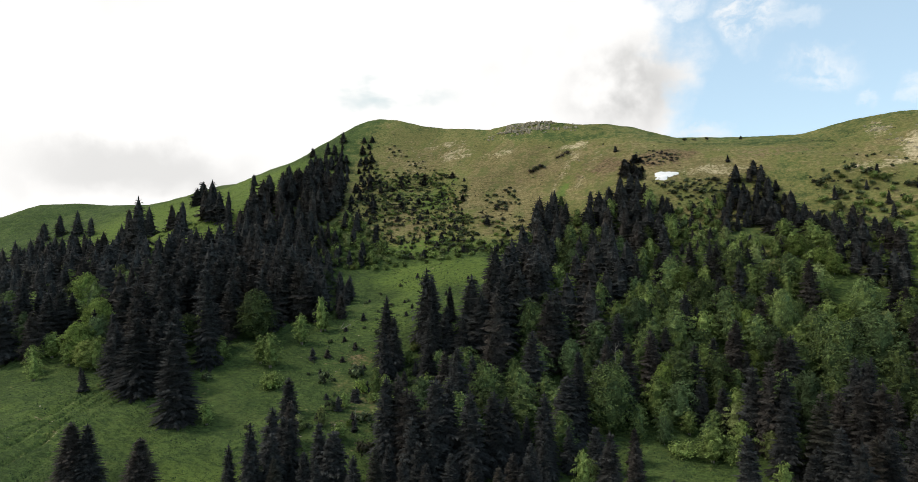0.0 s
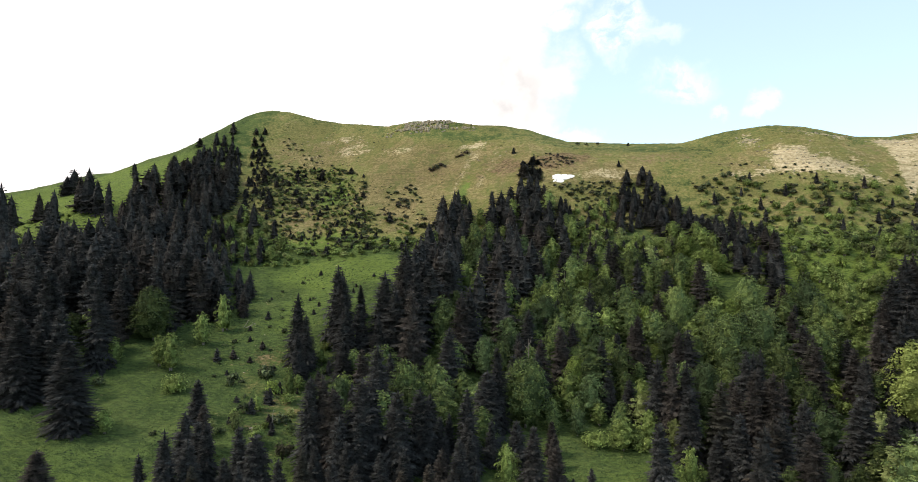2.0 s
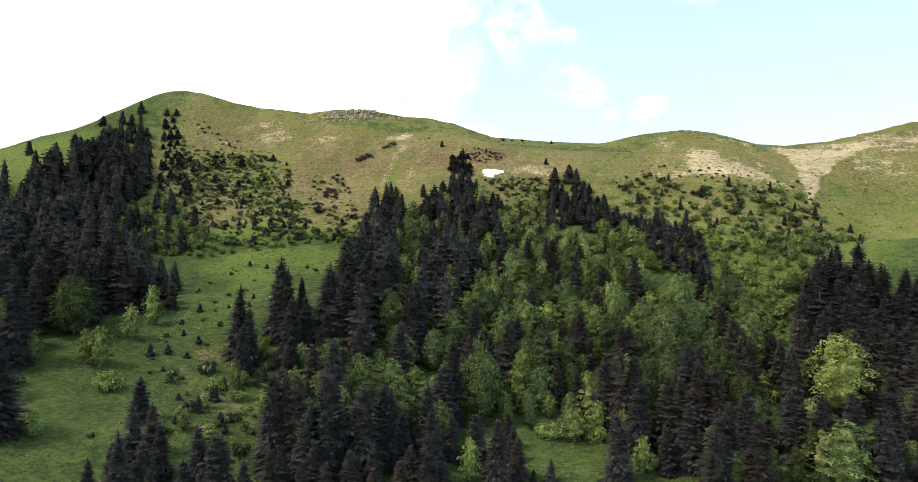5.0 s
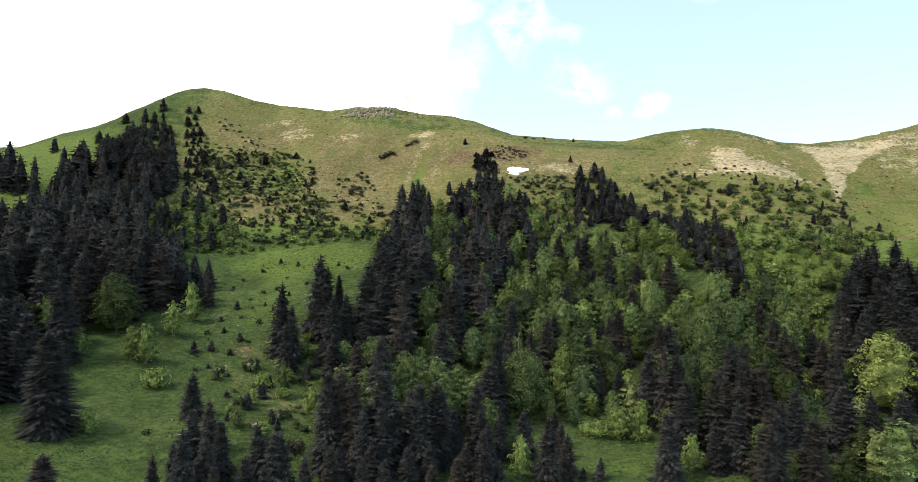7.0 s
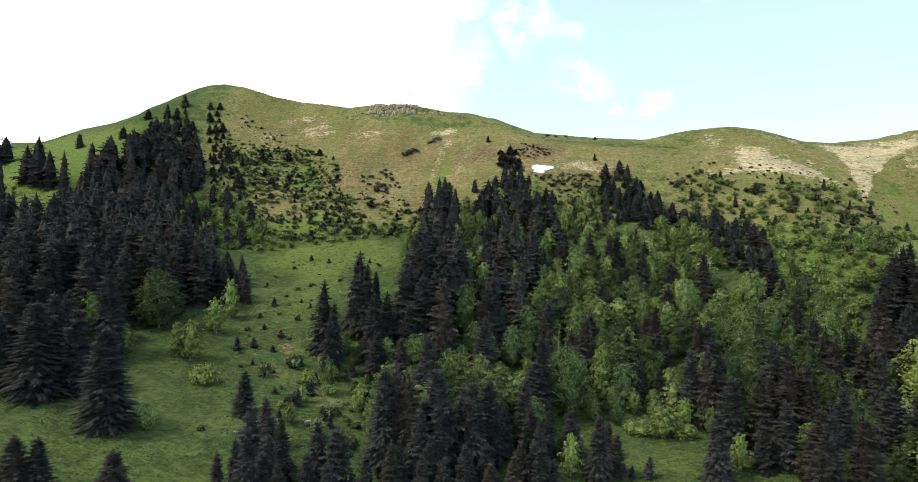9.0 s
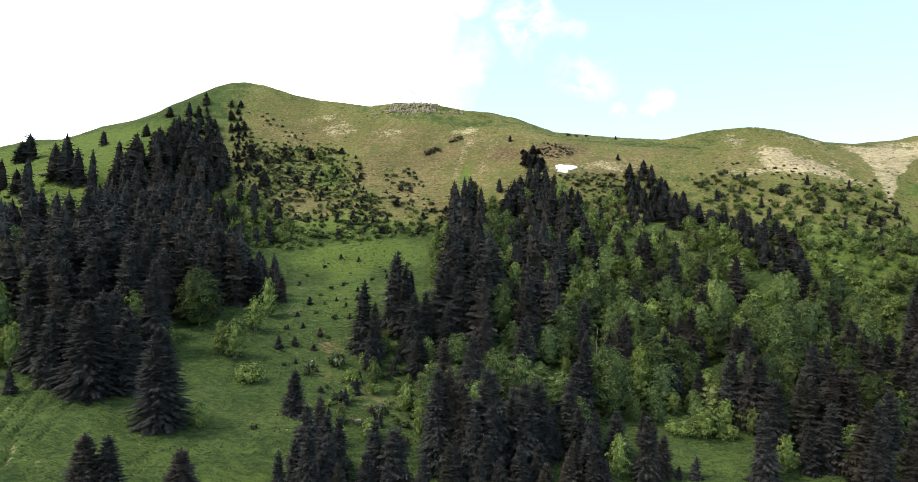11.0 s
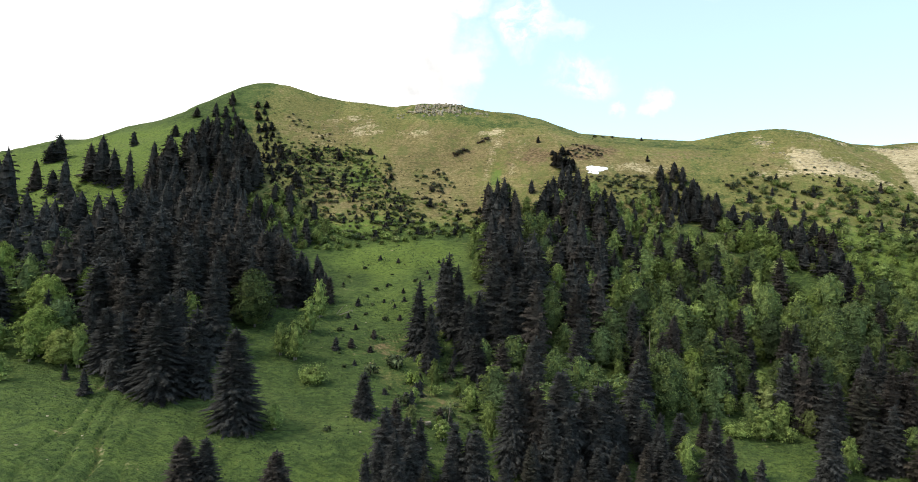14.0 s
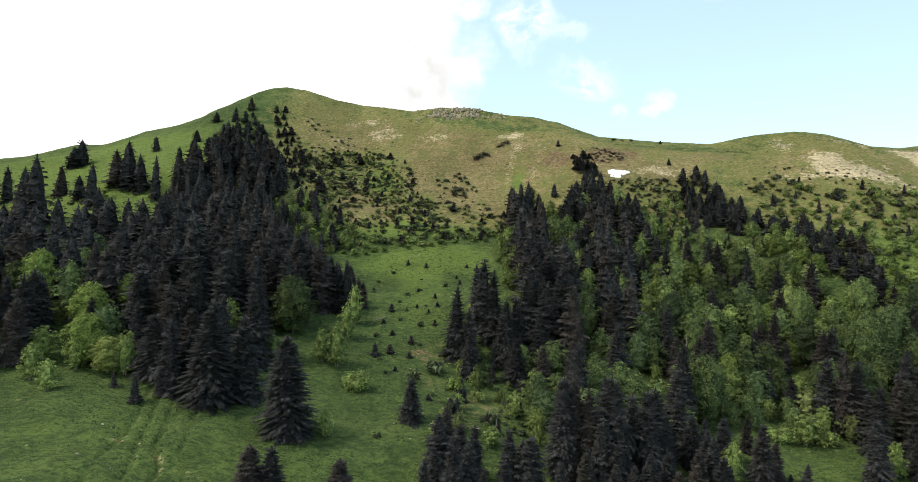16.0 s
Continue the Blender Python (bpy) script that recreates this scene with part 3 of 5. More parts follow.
def leaf_cloud(soup, rnd, centre, radii, count, size, flat=0.55, core=0.70):
    """Leaf sprays on the shell of one bough's mass, lying mostly level round a dense shaded heart."""
    rings, sides = 3, 5
    if core:
        for r in range(rings):
            c0, c1 = -1 + 2 * r / rings, -1 + 2 * (r + 1) / rings
            q0, q1 = math.sqrt(max(0, 1 - c0 * c0)), math.sqrt(max(0, 1 - c1 * c1))
            for k in range(sides):
                a0, a1 = 6.2832 * k / sides, 6.2832 * (k + 1) / sides
                soup.face(*(Vector(centre) + Vector((q * math.cos(a) * radii[0], q * math.sin(a) * radii[0], c * radii[1])) * core * rnd.uniform(0.85, 1.1)
                            for q, c, a in ((q0, c0, a0), (q0, c0, a1), (q1, c1, a1), (q1, c1, a0))))
    for _ in range(count):
        a, c = rnd.uniform(0, 6.2832), rnd.uniform(-0.8, 1.0)
        q = math.sqrt(max(0, 1 - c * c))
        d = Vector((q * math.cos(a), q * math.sin(a), c))
        k = rnd.uniform(0.72, 1.10)
        p = Vector(centre) + Vector((d.x * radii[0], d.y * radii[0], d.z * radii[1])) * k
        nrm = (d * rnd.uniform(0.2, 0.9) + Vector((rnd.uniform(-0.5, 0.5), rnd.uniform(-0.5, 0.5), flat + rnd.uniform(-0.2, 0.6)))).normalized()
        out = (d - nrm * d.dot(nrm))
        out = out.normalized() if out.length > 0.1 else nrm.orthogonal().normalized()
        out.rotate(Matrix.Rotation(rnd.uniform(-0.9, 0.9), 3, nrm))
        side = nrm.cross(out)
        s = size * rnd.uniform(0.6, 1.45)
        soup.face(p - side * s * 0.62 - out * s * 0.4, p + out * s * rnd.uniform(0.8, 1.3) - nrm * 0.25 * s, p + side * s * 0.62 - out * s * 0.3)


def broadleaf(rnd, tall, wide, boughs, sprays, size, leaves=LEAVES, name="beech_tree", label="", low=0.04, stems=1, pointed=0.0, heart=0.46):
    """A broadleaved tree: trunk, limbs and billowing leafy boughs round a shaded heart."""
    tree = thing(name, label, "tree")
    wood, crown = Soup(), Soup()
    power, shift = 0.50 + 0.34 * pointed, rnd.uniform(0.36, 0.52)
    top = (shift / (shift + power)) ** shift * (power / (shift + power)) ** power
    side = [rnd.uniform(0.86, 1.12) for _ in range(5)]

    def girth(v, a):
        lop = side[int(a / 1.2567) % 5]
        return wide / 2 * lop * max(0.0, v) ** shift * max(0.0, 1 - v) ** power / top

    # shaded leaves inside the crown
    rings, sides = 7, 8
    jag = [[heart * rnd.uniform(0.78, 1.22) for _ in range(sides)] for _ in range(rings + 1)]
    for j in range(rings):
        for i in range(sides):
            pts = []
            for q, k in ((j, i), (j, i + 1), (j + 1, i + 1), (j + 1, i)):
                v, a = 0.04 + 0.88 * q / rings, 6.2832 * (k % sides) / sides
                r = girth(v, a) * jag[q][k % sides]
                pts.append((r * math.cos(a), r * math.sin(a), tall * (low + (1 - low) * v)))
            crown.face(*pts)
    for _ in range(sprays // 6):
        v, a = rnd.uniform(0.03, 0.95), rnd.uniform(0, 6.2832)
        r = girth(v, a) * rnd.uniform(0.45, 0.88)
        at = Vector((r * math.cos(a), r * math.sin(a), tall * (low + (1 - low) * v)))
        out = Vector((math.cos(a) + rnd.uniform(-0.8, 0.8), math.sin(a) + rnd.uniform(-0.8, 0.8), rnd.uniform(-0.8, 0.3))).normalized()
        across, s = out.cross(Vector((rnd.uniform(-0.6, 0.6), rnd.uniform(-0.6, 0.6), 1))).normalized(), size * rnd.uniform(0.7, 1.7)
        crown.face(at - across * s * 0.6, at + out * s * 1.2, at + across * s * 0.6)
    shelves = []
    for k in range(boughs):
        v = 0.07 + 0.90 * ((k + rnd.random()) / boughs) ** 0.86
        a = (k * 2.39996 + rnd.uniform(-0.35, 0.35)) % 6.2832
        shelves.append((v, a, girth(v, a) * rnd.uniform(0.80, 1.14)))
    total = sum(r + 0.1 * wide for _, _, r in shelves)
    for v, a, r in shelves:
        if rnd.random() < 0.06:
            continue
        ox, oy, z = math.cos(a), math.sin(a), tall * (low + (1 - low) * v)
        deep, broad, thick = (0.17 * r + 0.046 * wide) * rnd.uniform(0.8, 1.3), (0.17 * r + 0.052 * wide) * rnd.uniform(0.8, 1.3), 0.060 * wide + 0.026 * tall * rnd.uniform(0.5, 1.0)
        mid, fall = r - deep * 0.80, rnd.uniform(0.0, 0.3)
        for _ in range(int(sprays * (r + 0.1 * wide) / total * rnd.uniform(0.8, 1.2))):
            p, q = rnd.uniform(-1, 1), rnd.uniform(-1, 1)
            if p * p + q * q > 1:
                continue
            dome = math.sqrt(1 - p * p - q * q) * rnd.choice((1.0, 1.0, 1.0, 1.0, 0.2))
            x = ox * (mid + p * deep) - oy * q * broad
            y = oy * (mid + p * deep) + ox * q * broad
            at = Vector((x, y, z + dome * thick - fall * p * deep + rnd.uniform(-0.3, 0.3) * thick))
            nrm = Vector((ox * (0.8 * p + 0.25) - oy * q * 0.8 + rnd.uniform(-0.25, 0.25), oy * (0.8 * p + 0.25) + ox * q * 0.8 + rnd.uniform(-0.25, 0.25), 0.25 + 0.8 * dome + rnd.uniform(-0.1, 0.25))).normalized()
            out = Vector((ox, oy, -0.1))
            out.rotate(Matrix.Rotation(rnd.uniform(-3.1, 3.1), 3, "Z"))
            out = (out - nrm * out.dot(nrm)).normalized()
            across, s = nrm.cross(out), size * rnd.uniform(0.6, 1.45)
            crown.face(at - across * s * 0.6 - out * s * 0.4, at + out * s * rnd.uniform(0.7, 1.0) - nrm * 0.12 * s, at + across * s * 0.65 - out * s * 0.3)
    for s in range(stems):
        bx, by = (0, 0) if stems == 1 else (0.25 * math.cos(s * 2.1), 0.25 * math.sin(s * 2.1))
        wood.tube([(bx, by, -0.6), (bx, by, 0.3), (bx * 2.5 + 0.1, by * 2.5, tall * 0.35), (bx * 3, by * 3, tall * 0.86)], [tall * 0.022, tall * 0.017, tall * 0.012, 0.02])
    for v, a, r in shelves[::3]:
        z = tall * (low + (1 - low) * v)
        z0, x, y = max(0.2, z - 0.3 * r), r * 0.8 * math.cos(a), r * 0.8 * math.sin(a)
        wood.tube([(0, 0, z0), (x * 0.5, y * 0.5, z0 + (z - z0) * 0.65), (x, y, z)], [tall * 0.008, tall * 0.005, 0.015], 4)
    mesh_object("trunk", wood.v, wood.f, BEECH_BARK, tree)
    mesh_object("crown", crown.v, crown.f, leaves, tree)
    return tree


def shrub(rnd, tall, wide, sprays, size, leaves, name, label, clumps=5):
    bush = thing(name, label, "shrub")
    wood, crown = Soup(), Soup()
    for k in range(4):
        a = k * 1.7 + rnd.uniform(-0.4, 0.4)
        wood.tube([(0.05 * math.cos(a), 0.05 * math.sin(a), -0.2), (0.18 * wide * math.cos(a), 0.18 * wide * math.sin(a), tall * 0.3), (0.33 * wide * math.cos(a), 0.33 * wide * math.sin(a), tall * 0.7)],
                  [0.05, 0.035, 0.012], 4)
    for k in range(clumps):
        a = k * 6.3 / clumps + rnd.uniform(-0.5, 0.5)
        r = wide * rnd.uniform(0.10, 0.30)
        leaf_cloud(crown, rnd, (r * math.cos(a), r * math.sin(a), tall * rnd.uniform(0.16, 0.62)), (wide * rnd.uniform(0.18, 0.30), tall * rnd.uniform(0.26, 0.40)), sprays // clumps, size, 0.75, 0.6)
    mesh_object("stem", wood.v, wood.f, SPRUCE_BARK, bush)
    mesh_object("crown", crown.v, crown.f, leaves, bush)
    return bush


rnd = random.Random(11)
DENSE = "tall dark green spruce tree in a dense mountainside stand"
HERO_SPRUCE = [spruce(rnd, 16.0, 6.0, 27, 17, 6, 0.03, label="dark green spruce with drooping boughs on the meadow") for _ in range(5)]
BIG_SPRUCE = [spruce(rnd, 16.0, 6.0, 36, 26, 9, 0.02, label="broad dark green spruce with boughs down to the meadow grass") for _ in range(2)]
STAND_SPRUCE = [spruce(rnd, 16.0, 6.0, 23, 13, 4, 0.03, label=DENSE, full=0.04) for _ in range(6)]
THIN_SPRUCE = [spruce(rnd, 16.0, 6.4, 26, 13, 5, 0.10, BROWN_NEEDLES, label="thin brownish spruce with sparse open boughs", heart=0.42, sag=0.8) for _ in range(3)]
FAR_SPRUCE = [spruce(rnd, 16.0, 6.0, 13, 8, 2, 0.03, label="dark spruce on the high part of the slope", heart=0.66, full=0.08) for _ in range(6)]
YOUNG_SPRUCE = [spruce(rnd, 8.0, 3.6, 12, 9, 3, 0.03, label="small dark young spruce on the steep slope", heart=0.6, full=0.06) for _ in range(4)]
BRIGHT = [broadleaf(rnd, 12.0, 9.0, 66, 7000, 0.23, BRIGHT_LEAVES, label="large bright yellow-green beech tree in fresh leaf", pointed=0.3, heart=0.72) for _ in range(2)]
BEECH = [broadleaf(rnd, 12.0, 9.0, 54, 4000, 0.225, label="round mid-green beech tree in full leaf", pointed=0.3) for _ in range(5)]
BIG_BEECH = [broadleaf(rnd, 12.0, 9.0, 84, 6200, 0.22, label="tall spreading beech tree at the edge of the spruces", pointed=0.15, heart=0.66) for _ in range(2)]
SMALL_BEECH = [broadleaf(rnd, 9.0, 6.5, 34, 2300, 0.205, label="small round mid-green beech in the mixed wood", pointed=0.35) for _ in range(5)]
POINTED = [broadleaf(rnd, 12.0, 6.5, 38, 2300, 0.215, name="broadleaf_tree", label="slender green broadleaved tree in the mixed wood", low=0.05, pointed=0.8) for _ in range(4)]
PALE = [broadleaf(rnd, 8.0, 6.0, 24, 1150, 0.25, PALE_LEAVES, "whitebeam_tree", "pale yellow-green young broadleaved tree at the wood's edge", 0.05, 3, 0.5) for _ in range(4)]
SAPLING = [broadleaf(rnd, 5.5, 3.0, 28, 1000, 0.17, PALE_LEAVES, "sapling", "small pale green sapling standing in the grass", 0.08, 2, 0.5, 0.62) for _ in range(2)]
JUNIPERS = [shrub(rnd, 1.6, 2.4, 84, 0.27, JUNIPER, "juniper_shrub", "low dark green juniper bush on the open slope") for _ in range(5)]
BROWN_SHRUBS = [shrub(rnd, 1.6, 2.4, 120, 0.20, DRY_TWIGS, "brown_shrub", "bare brownish-grey shrub on the dry slope") for _ in range(2)]
BUSHES = [shrub(rnd, 3.0, 4.0, 300, 0.22, leaves, "leafy_shrub", "light green leafy shrub among the grass") for leaves in (PALE_LEAVES, LEAVES, PALE_LEAVES, BRIGHT_LEAVES, PALE_LEAVES)]
ROUND_BUSH = shrub(rnd, 3.0, 4.0, 1100, 0.15, PALE_LEAVES, "hazel_bush", "rounded pale green hazel bush on the meadow", 9)
ALL_KINDS = (*HERO_SPRUCE, *BIG_SPRUCE, *STAND_SPRUCE, *FAR_SPRUCE, *THIN_SPRUCE, *YOUNG_SPRUCE, *BEECH, *SMALL_BEECH, *BIG_BEECH, *BRIGHT, *POINTED, *PALE, *SAPLING, *JUNIPERS, *BROWN_SHRUBS, *BUSHES, ROUND_BUSH)
NOMINAL = {}
for group, size in ((HERO_SPRUCE, (16, 5.6)), (BIG_SPRUCE, (16, 5.6)), (BIG_BEECH, (12, 9)), (STAND_SPRUCE, (16, 5.6)), (FAR_SPRUCE, (16, 5.6)), (THIN_SPRUCE, (16, 6.0)), (YOUNG_SPRUCE, (8, 3.3)), (BEECH, (12, 9)), (SMALL_BEECH, (9, 6.5)), (BRIGHT, (12, 9)), (POINTED, (12, 6.5)), (PALE, (8, 6)),
                    (SAPLING, (5.5, 3)), (JUNIPERS, (1.6, 2.4)), (BROWN_SHRUBS, (1.6, 2.4)), (BUSHES, (3, 4)), ([ROUND_BUSH], (3, 4))):
    for k in group:
        NOMINAL[k] = size
waiting, standing = [], []


def plant(kinds, x, y, tall, wide, group=""):
    """Marks out one tree of these kinds on the ground at (x, y)."""
    kind = rnd.choice(kinds)
    h, w = NOMINAL[kind]
    m = Matrix.LocRotScale((x, y, ground_at(x, y) - 0.05), Euler((rnd.uniform(-0.03, 0.03), rnd.uniform(-0.03, 0.03), rnd.uniform(0, 6.28))), (wide / w, wide / w, tall / h))
    waiting.append((kind, m, group))
    standing.append((x, y, wide))


def join_far(name, label, category, trees):
    """All the trees of one kind that stand too far off to be told apart, as one mesh."""
    co, loops, totals, mats, tints, at = [], [], [], [], [], 0
    slots = []
    for kind, m, _ in trees:
        tint = rnd.random()
        for part in kind.children:
            me = part.data
            v = np.empty(len(me.vertices) * 3)
            me.vertices.foreach_get("co", v)
            v = v.reshape(-1, 3) @ np.array(m.to_3x3()).T + np.array(m.translation)
            lv, lt = np.empty(len(me.loops), int), np.empty(len(me.polygons), int)
            me.loops.foreach_get("vertex_index", lv)
            me.polygons.foreach_get("loop_total", lt)
            if me.materials[0] not in slots:
                slots.append(me.materials[0])
            co.append(v), loops.append(lv + at), totals.append(lt)
            mats.append(np.full(len(lt), slots.index(me.materials[0]))), tints.append(np.full(len(v), tint))
            at += len(v)
    co, loops, totals, mats, tints = (np.concatenate(a) for a in (co, loops, totals, mats, tints))
    me = bpy.data.meshes.new(name)
    me.vertices.add(len(co))
    me.vertices.foreach_set("co", co.ravel())
    me.loops.add(len(loops))
    me.loops.foreach_set("vertex_index", loops)
    me.polygons.add(len(totals))
    me.polygons.foreach_set("loop_start", np.concatenate([[0], np.cumsum(totals)[:-1]]))
    for s in slots:
        me.materials.append(s)
    me.polygons.foreach_set("material_index", mats)
    me.update(calc_edges=True)
    me.attributes.new("tint", "FLOAT", "POINT").data.foreach_set("value", tints)
    return tagged(new(name, me), label, category, kind="stuff")


def grow_all():
    """Sets out the marked trees: the nearer ones singly, the far rest of a kind joined."""
    names = []
    for kind, _, _ in waiting:
        name = kind.name.split(".")[0]
        if name not in names:
            names.append(name)
    spent = set()
    for name in names:
        trees = sorted((t for t in waiting if t[0].name.split(".")[0] == name), key=lambda t: t[1].translation.y)
        near, far = trees[:295], trees[295:]
        if far:
            join_far("far_" + name + "s", "far dense growth of " + name.replace("_", " ") + "s on the upper slope", name.split("_")[-1] + "s", far)
        ready = set()
        for kind, m, group in near:
            if kind in ready:
                ob = copy_thing(kind, m)
            else:
                ready.add(kind)
                ob = kind
            ob.matrix_basis = m
            if group:
                ob["group"] = group
        spent |= ready
    for k in ALL_KINDS:
        if k not in spent:
            for o in (*k.children_recursive, k):
                bpy.data.objects.remove(o)


# Trees that stand out one by one: east, north, height, spread.
STAND_FIRS = [
    (-139.6, 251.7, 10.9, 4.6), (-108.2, 147.6, 21.0, 8.8), (-94.8, 146.1, 20.5, 8.6), (-102.8, 194.0, 18.2, 7.7),
    (-108.0, 164.8, 18.8, 7.9), (-93.5, 173.4, 15.5, 6.5), (-81.7, 204.0, 7.2, 3.2), (-55.6, 101.7, 13.6, 5.7),
    (-60.0, 102.0, 8.7, 3.6), (-49.4, 149.7, 11.7, 4.9), (-45.2, 176.8, 13.5, 5.7), (-40.8, 178.3, 9.2, 3.9),
    (-32.9, 132.9, 8.8, 3.7), (-51.9, 108.3, 11.1, 4.7), (-19.4, 250.3, 14.4, 6.1), (-25.7, 246.4, 13.2, 5.5),
    (-7.0, 263.0, 5.5, 3.2), (2.3, 254.3, 7.9, 3.3), (1.9, 218.0, 15.9, 6.7), (-24.2, 159.3, 20.5, 8.6),
    (1.6, 160.0, 11.5, 4.8), (-12.8, 130.7, 8.0, 3.4), (30.9, 145.9, 16.0, 6.7), (53.6, 246.3, 10.0, 4.2),
]
STAND_FIRS_EAST = [
    (54.2, 238.5, 8.1, 3.4), (40.7, 245.5, 7.7, 3.2), (55.8, 227.8, 7.6, 3.2), (68.9, 228.9, 6.1, 3.2),
    (74.8, 223.7, 5.5, 3.2), (68.4, 197.3, 5.9, 3.2), (78.8, 203.5, 5.5, 3.2), (52.2, 149.0, 12.9, 5.4),
    (40.0, 109.6, 20.0, 8.4), (55.2, 140.8, 11.6, 4.9), (38.7, 129.7, 8.0, 3.4), (77.4, 146.4, 16.6, 7.0),
    (103.9, 173.0, 15.4, 6.5), (84.0, 157.4, 15.2, 6.4), (94.0, 153.5, 17.3, 7.2), (76.7, 138.2, 19.4, 8.2),
    (71.7, 141.5, 11.7, 4.9), (67.8, 124.0, 13.5, 5.7), (-163.4, 232.7, 5.5, 3.2), (-103.9, 131.1, 12.5, 5.2),
    (-117.0, 139.6, 12.3, 5.2), (-114.0, 144.7, 19.1, 8.0), (-114.7, 166.7, 21.0, 8.8), (-128.7, 146.0, 9.8, 4.1),
]
BRIGHT_LEAFY = [
    (-106.0, 242.0, 4.5, 4.2), (-77.3, 161.8, 8.2, 5.9), (-78.3, 147.3, 8.6, 6.2), (-81.6, 148.3, 7.0, 5.0),
    (-41.5, 134.0, 5.5, 4.2), (-38.5, 129.2, 4.5, 4.2), (15.0, 158.8, 9.5, 6.8), (24.8, 140.9, 4.7, 4.2),
    (-0.4, 127.7, 4.7, 4.2), (32.6, 126.0, 7.0, 5.0), (79.2, 137.0, 16.4, 13.4), (-149.0, 164.4, 12.3, 8.9),
    (-117.0, 134.5, 8.4, 6.0),
]
STAND_LEAFY = [
    (-89.0, 200.7, 9.1, 6.5), (-90.7, 163.5, 9.8, 7.1), (-77.0, 120.0, 4.7, 4.2), (-36.0, 137.0, 8.3, 6.0),
    (-23.0, 141.4, 12.2, 8.8), (-17.7, 170.4, 13.3, 9.6), (11.2, 215.8, 8.8, 6.3), (-1.2, 193.8, 9.9, 7.2),
    (13.4, 202.3, 4.9, 4.2), (-10.4, 216.9, 8.8, 6.3), (3.8, 148.5, 13.4, 9.7), (-3.8, 157.6, 5.7, 4.2),
    (61.9, 178.6, 12.3, 8.9), (59.4, 164.4, 14.4, 10.4), (49.0, 199.4, 4.5, 4.2), (51.5, 180.0, 4.5, 4.2),
    (50.6, 160.4, 15.9, 11.4), (58.7, 147.0, 13.0, 9.3), (41.9, 149.6, 11.7, 8.5), (59.0, 118.0, 7.5, 5.4),
    (57.3, 126.0, 4.5, 4.2), (64.7, 112.0, 15.0, 10.8),
]
STAND_LEAFY_EAST = [
    (40.0, 207.0, 4.5, 4.2), (86.7, 178.9, 5.4, 4.2), (-138.3, 156.7, 13.0, 9.4),
]
MEADOW_FIRS = [
    (-110.7, 123.4, 4.8, 2.7), (-116.6, 128.9, 3.0, 1.5), (-98.8, 126.4, 17.1, 11.5), (-111.3, 134.4, 12.0, 9.3),
    (-83.4, 119.4, 17.2, 10.8), (-62.2, 126.9, 8.1, 5.3), (-49.2, 155.4, 12.7, 6.1), (-40.1, 157.9, 15.5, 7.5),
    (-38.9, 150.4, 10.2, 6.5), (-35.9, 114.9, 16.6, 7.4), (-3.1, 142.9, 18.3, 6.2), (-52.3, 137.9, 2.9, 1.9),
    (-54.3, 134.9, 1.9, 1.9), (14.3, 125.4, 4.3, 2.4), (11.0, 125.4, 2.4, 1.5), (-14.1, 124.9, 9.2, 4.9),
    (-83.4, 92.4, 11.5, 7.4), (-80.9, 92.8, 11.6, 7.2), (-72.0, 94.6, 11.0, 8.0), (2.0, 299.4, 3.1, 2.1),
    (55.8, 317.4, 1.7, 1.7), (45.0, 278.4, 2.7, 1.9), (6.8, 274.9, 5.6, 5.0), (10.2, 273.4, 5.0, 4.3),
    (5.0, 276.9, 4.6, 4.0),
]
LOWER_FIRS = [
    (-51.9, 157.4, 17.0, 7.7), (-44.4, 168.4, 19.0, 8.6), (-42.5, 164.9, 18.0, 8.1), (-33.7, 115.9, 17.0, 7.7),
    (-31.4, 114.4, 16.0, 7.2), (-27.0, 112.4, 13.0, 5.9), (-30.0, 111.4, 13.0, 5.9), (-28.1, 109.9, 10.0, 4.5),
    (-33.5, 108.9, 9.0, 4.0), (-56.0, 116.4, 9.0, 4.0), (-46.2, 108.9, 11.0, 5.0), (-43.8, 109.9, 9.0, 4.0),
    (-9.7, 114.4, 12.0, 5.5), (3.5, 122.4, 13.0, 5.9), (33.4, 143.9, 18.0, 6.5), (34.4, 133.4, 15.0, 6.8),
    (51.4, 143.4, 17.0, 6.0), (26.6, 122.4, 14.0, 6.3), (50.8, 133.4, 17.0, 6.5), (47.1, 121.4, 15.0, 6.8),
    (44.9, 137.4, 13.0, 5.9), (-21.8, 121.4, 13.0, 5.9),
]
EAST_FIRS = [
    (100.7, 158.2, 18.0, 8.1), (106.1, 158.7, 16.0, 7.2), (83.6, 149.2, 15.0, 6.8), (70.4, 138.7, 15.0, 5.0),
    (92.4, 136.7, 17.0, 7.7), (78.1, 119.7, 17.0, 7.7), (72.2, 121.7, 14.0, 6.3), (74.0, 113.7, 15.0, 7.0),
    (45.0, 120.7, 14.0, 8.5), (26.9, 123.2, 13.0, 5.0), (37.2, 125.2, 9.0, 4.5), (47.2, 134.2, 17.0, 7.7),
    (49.2, 145.7, 16.0, 6.0), (36.4, 143.2, 16.0, 7.2), (50.8, 135.7, 15.0, 6.8), (94.8, 146.7, 15.0, 6.8),
    (84.6, 134.7, 13.0, 5.9),
]
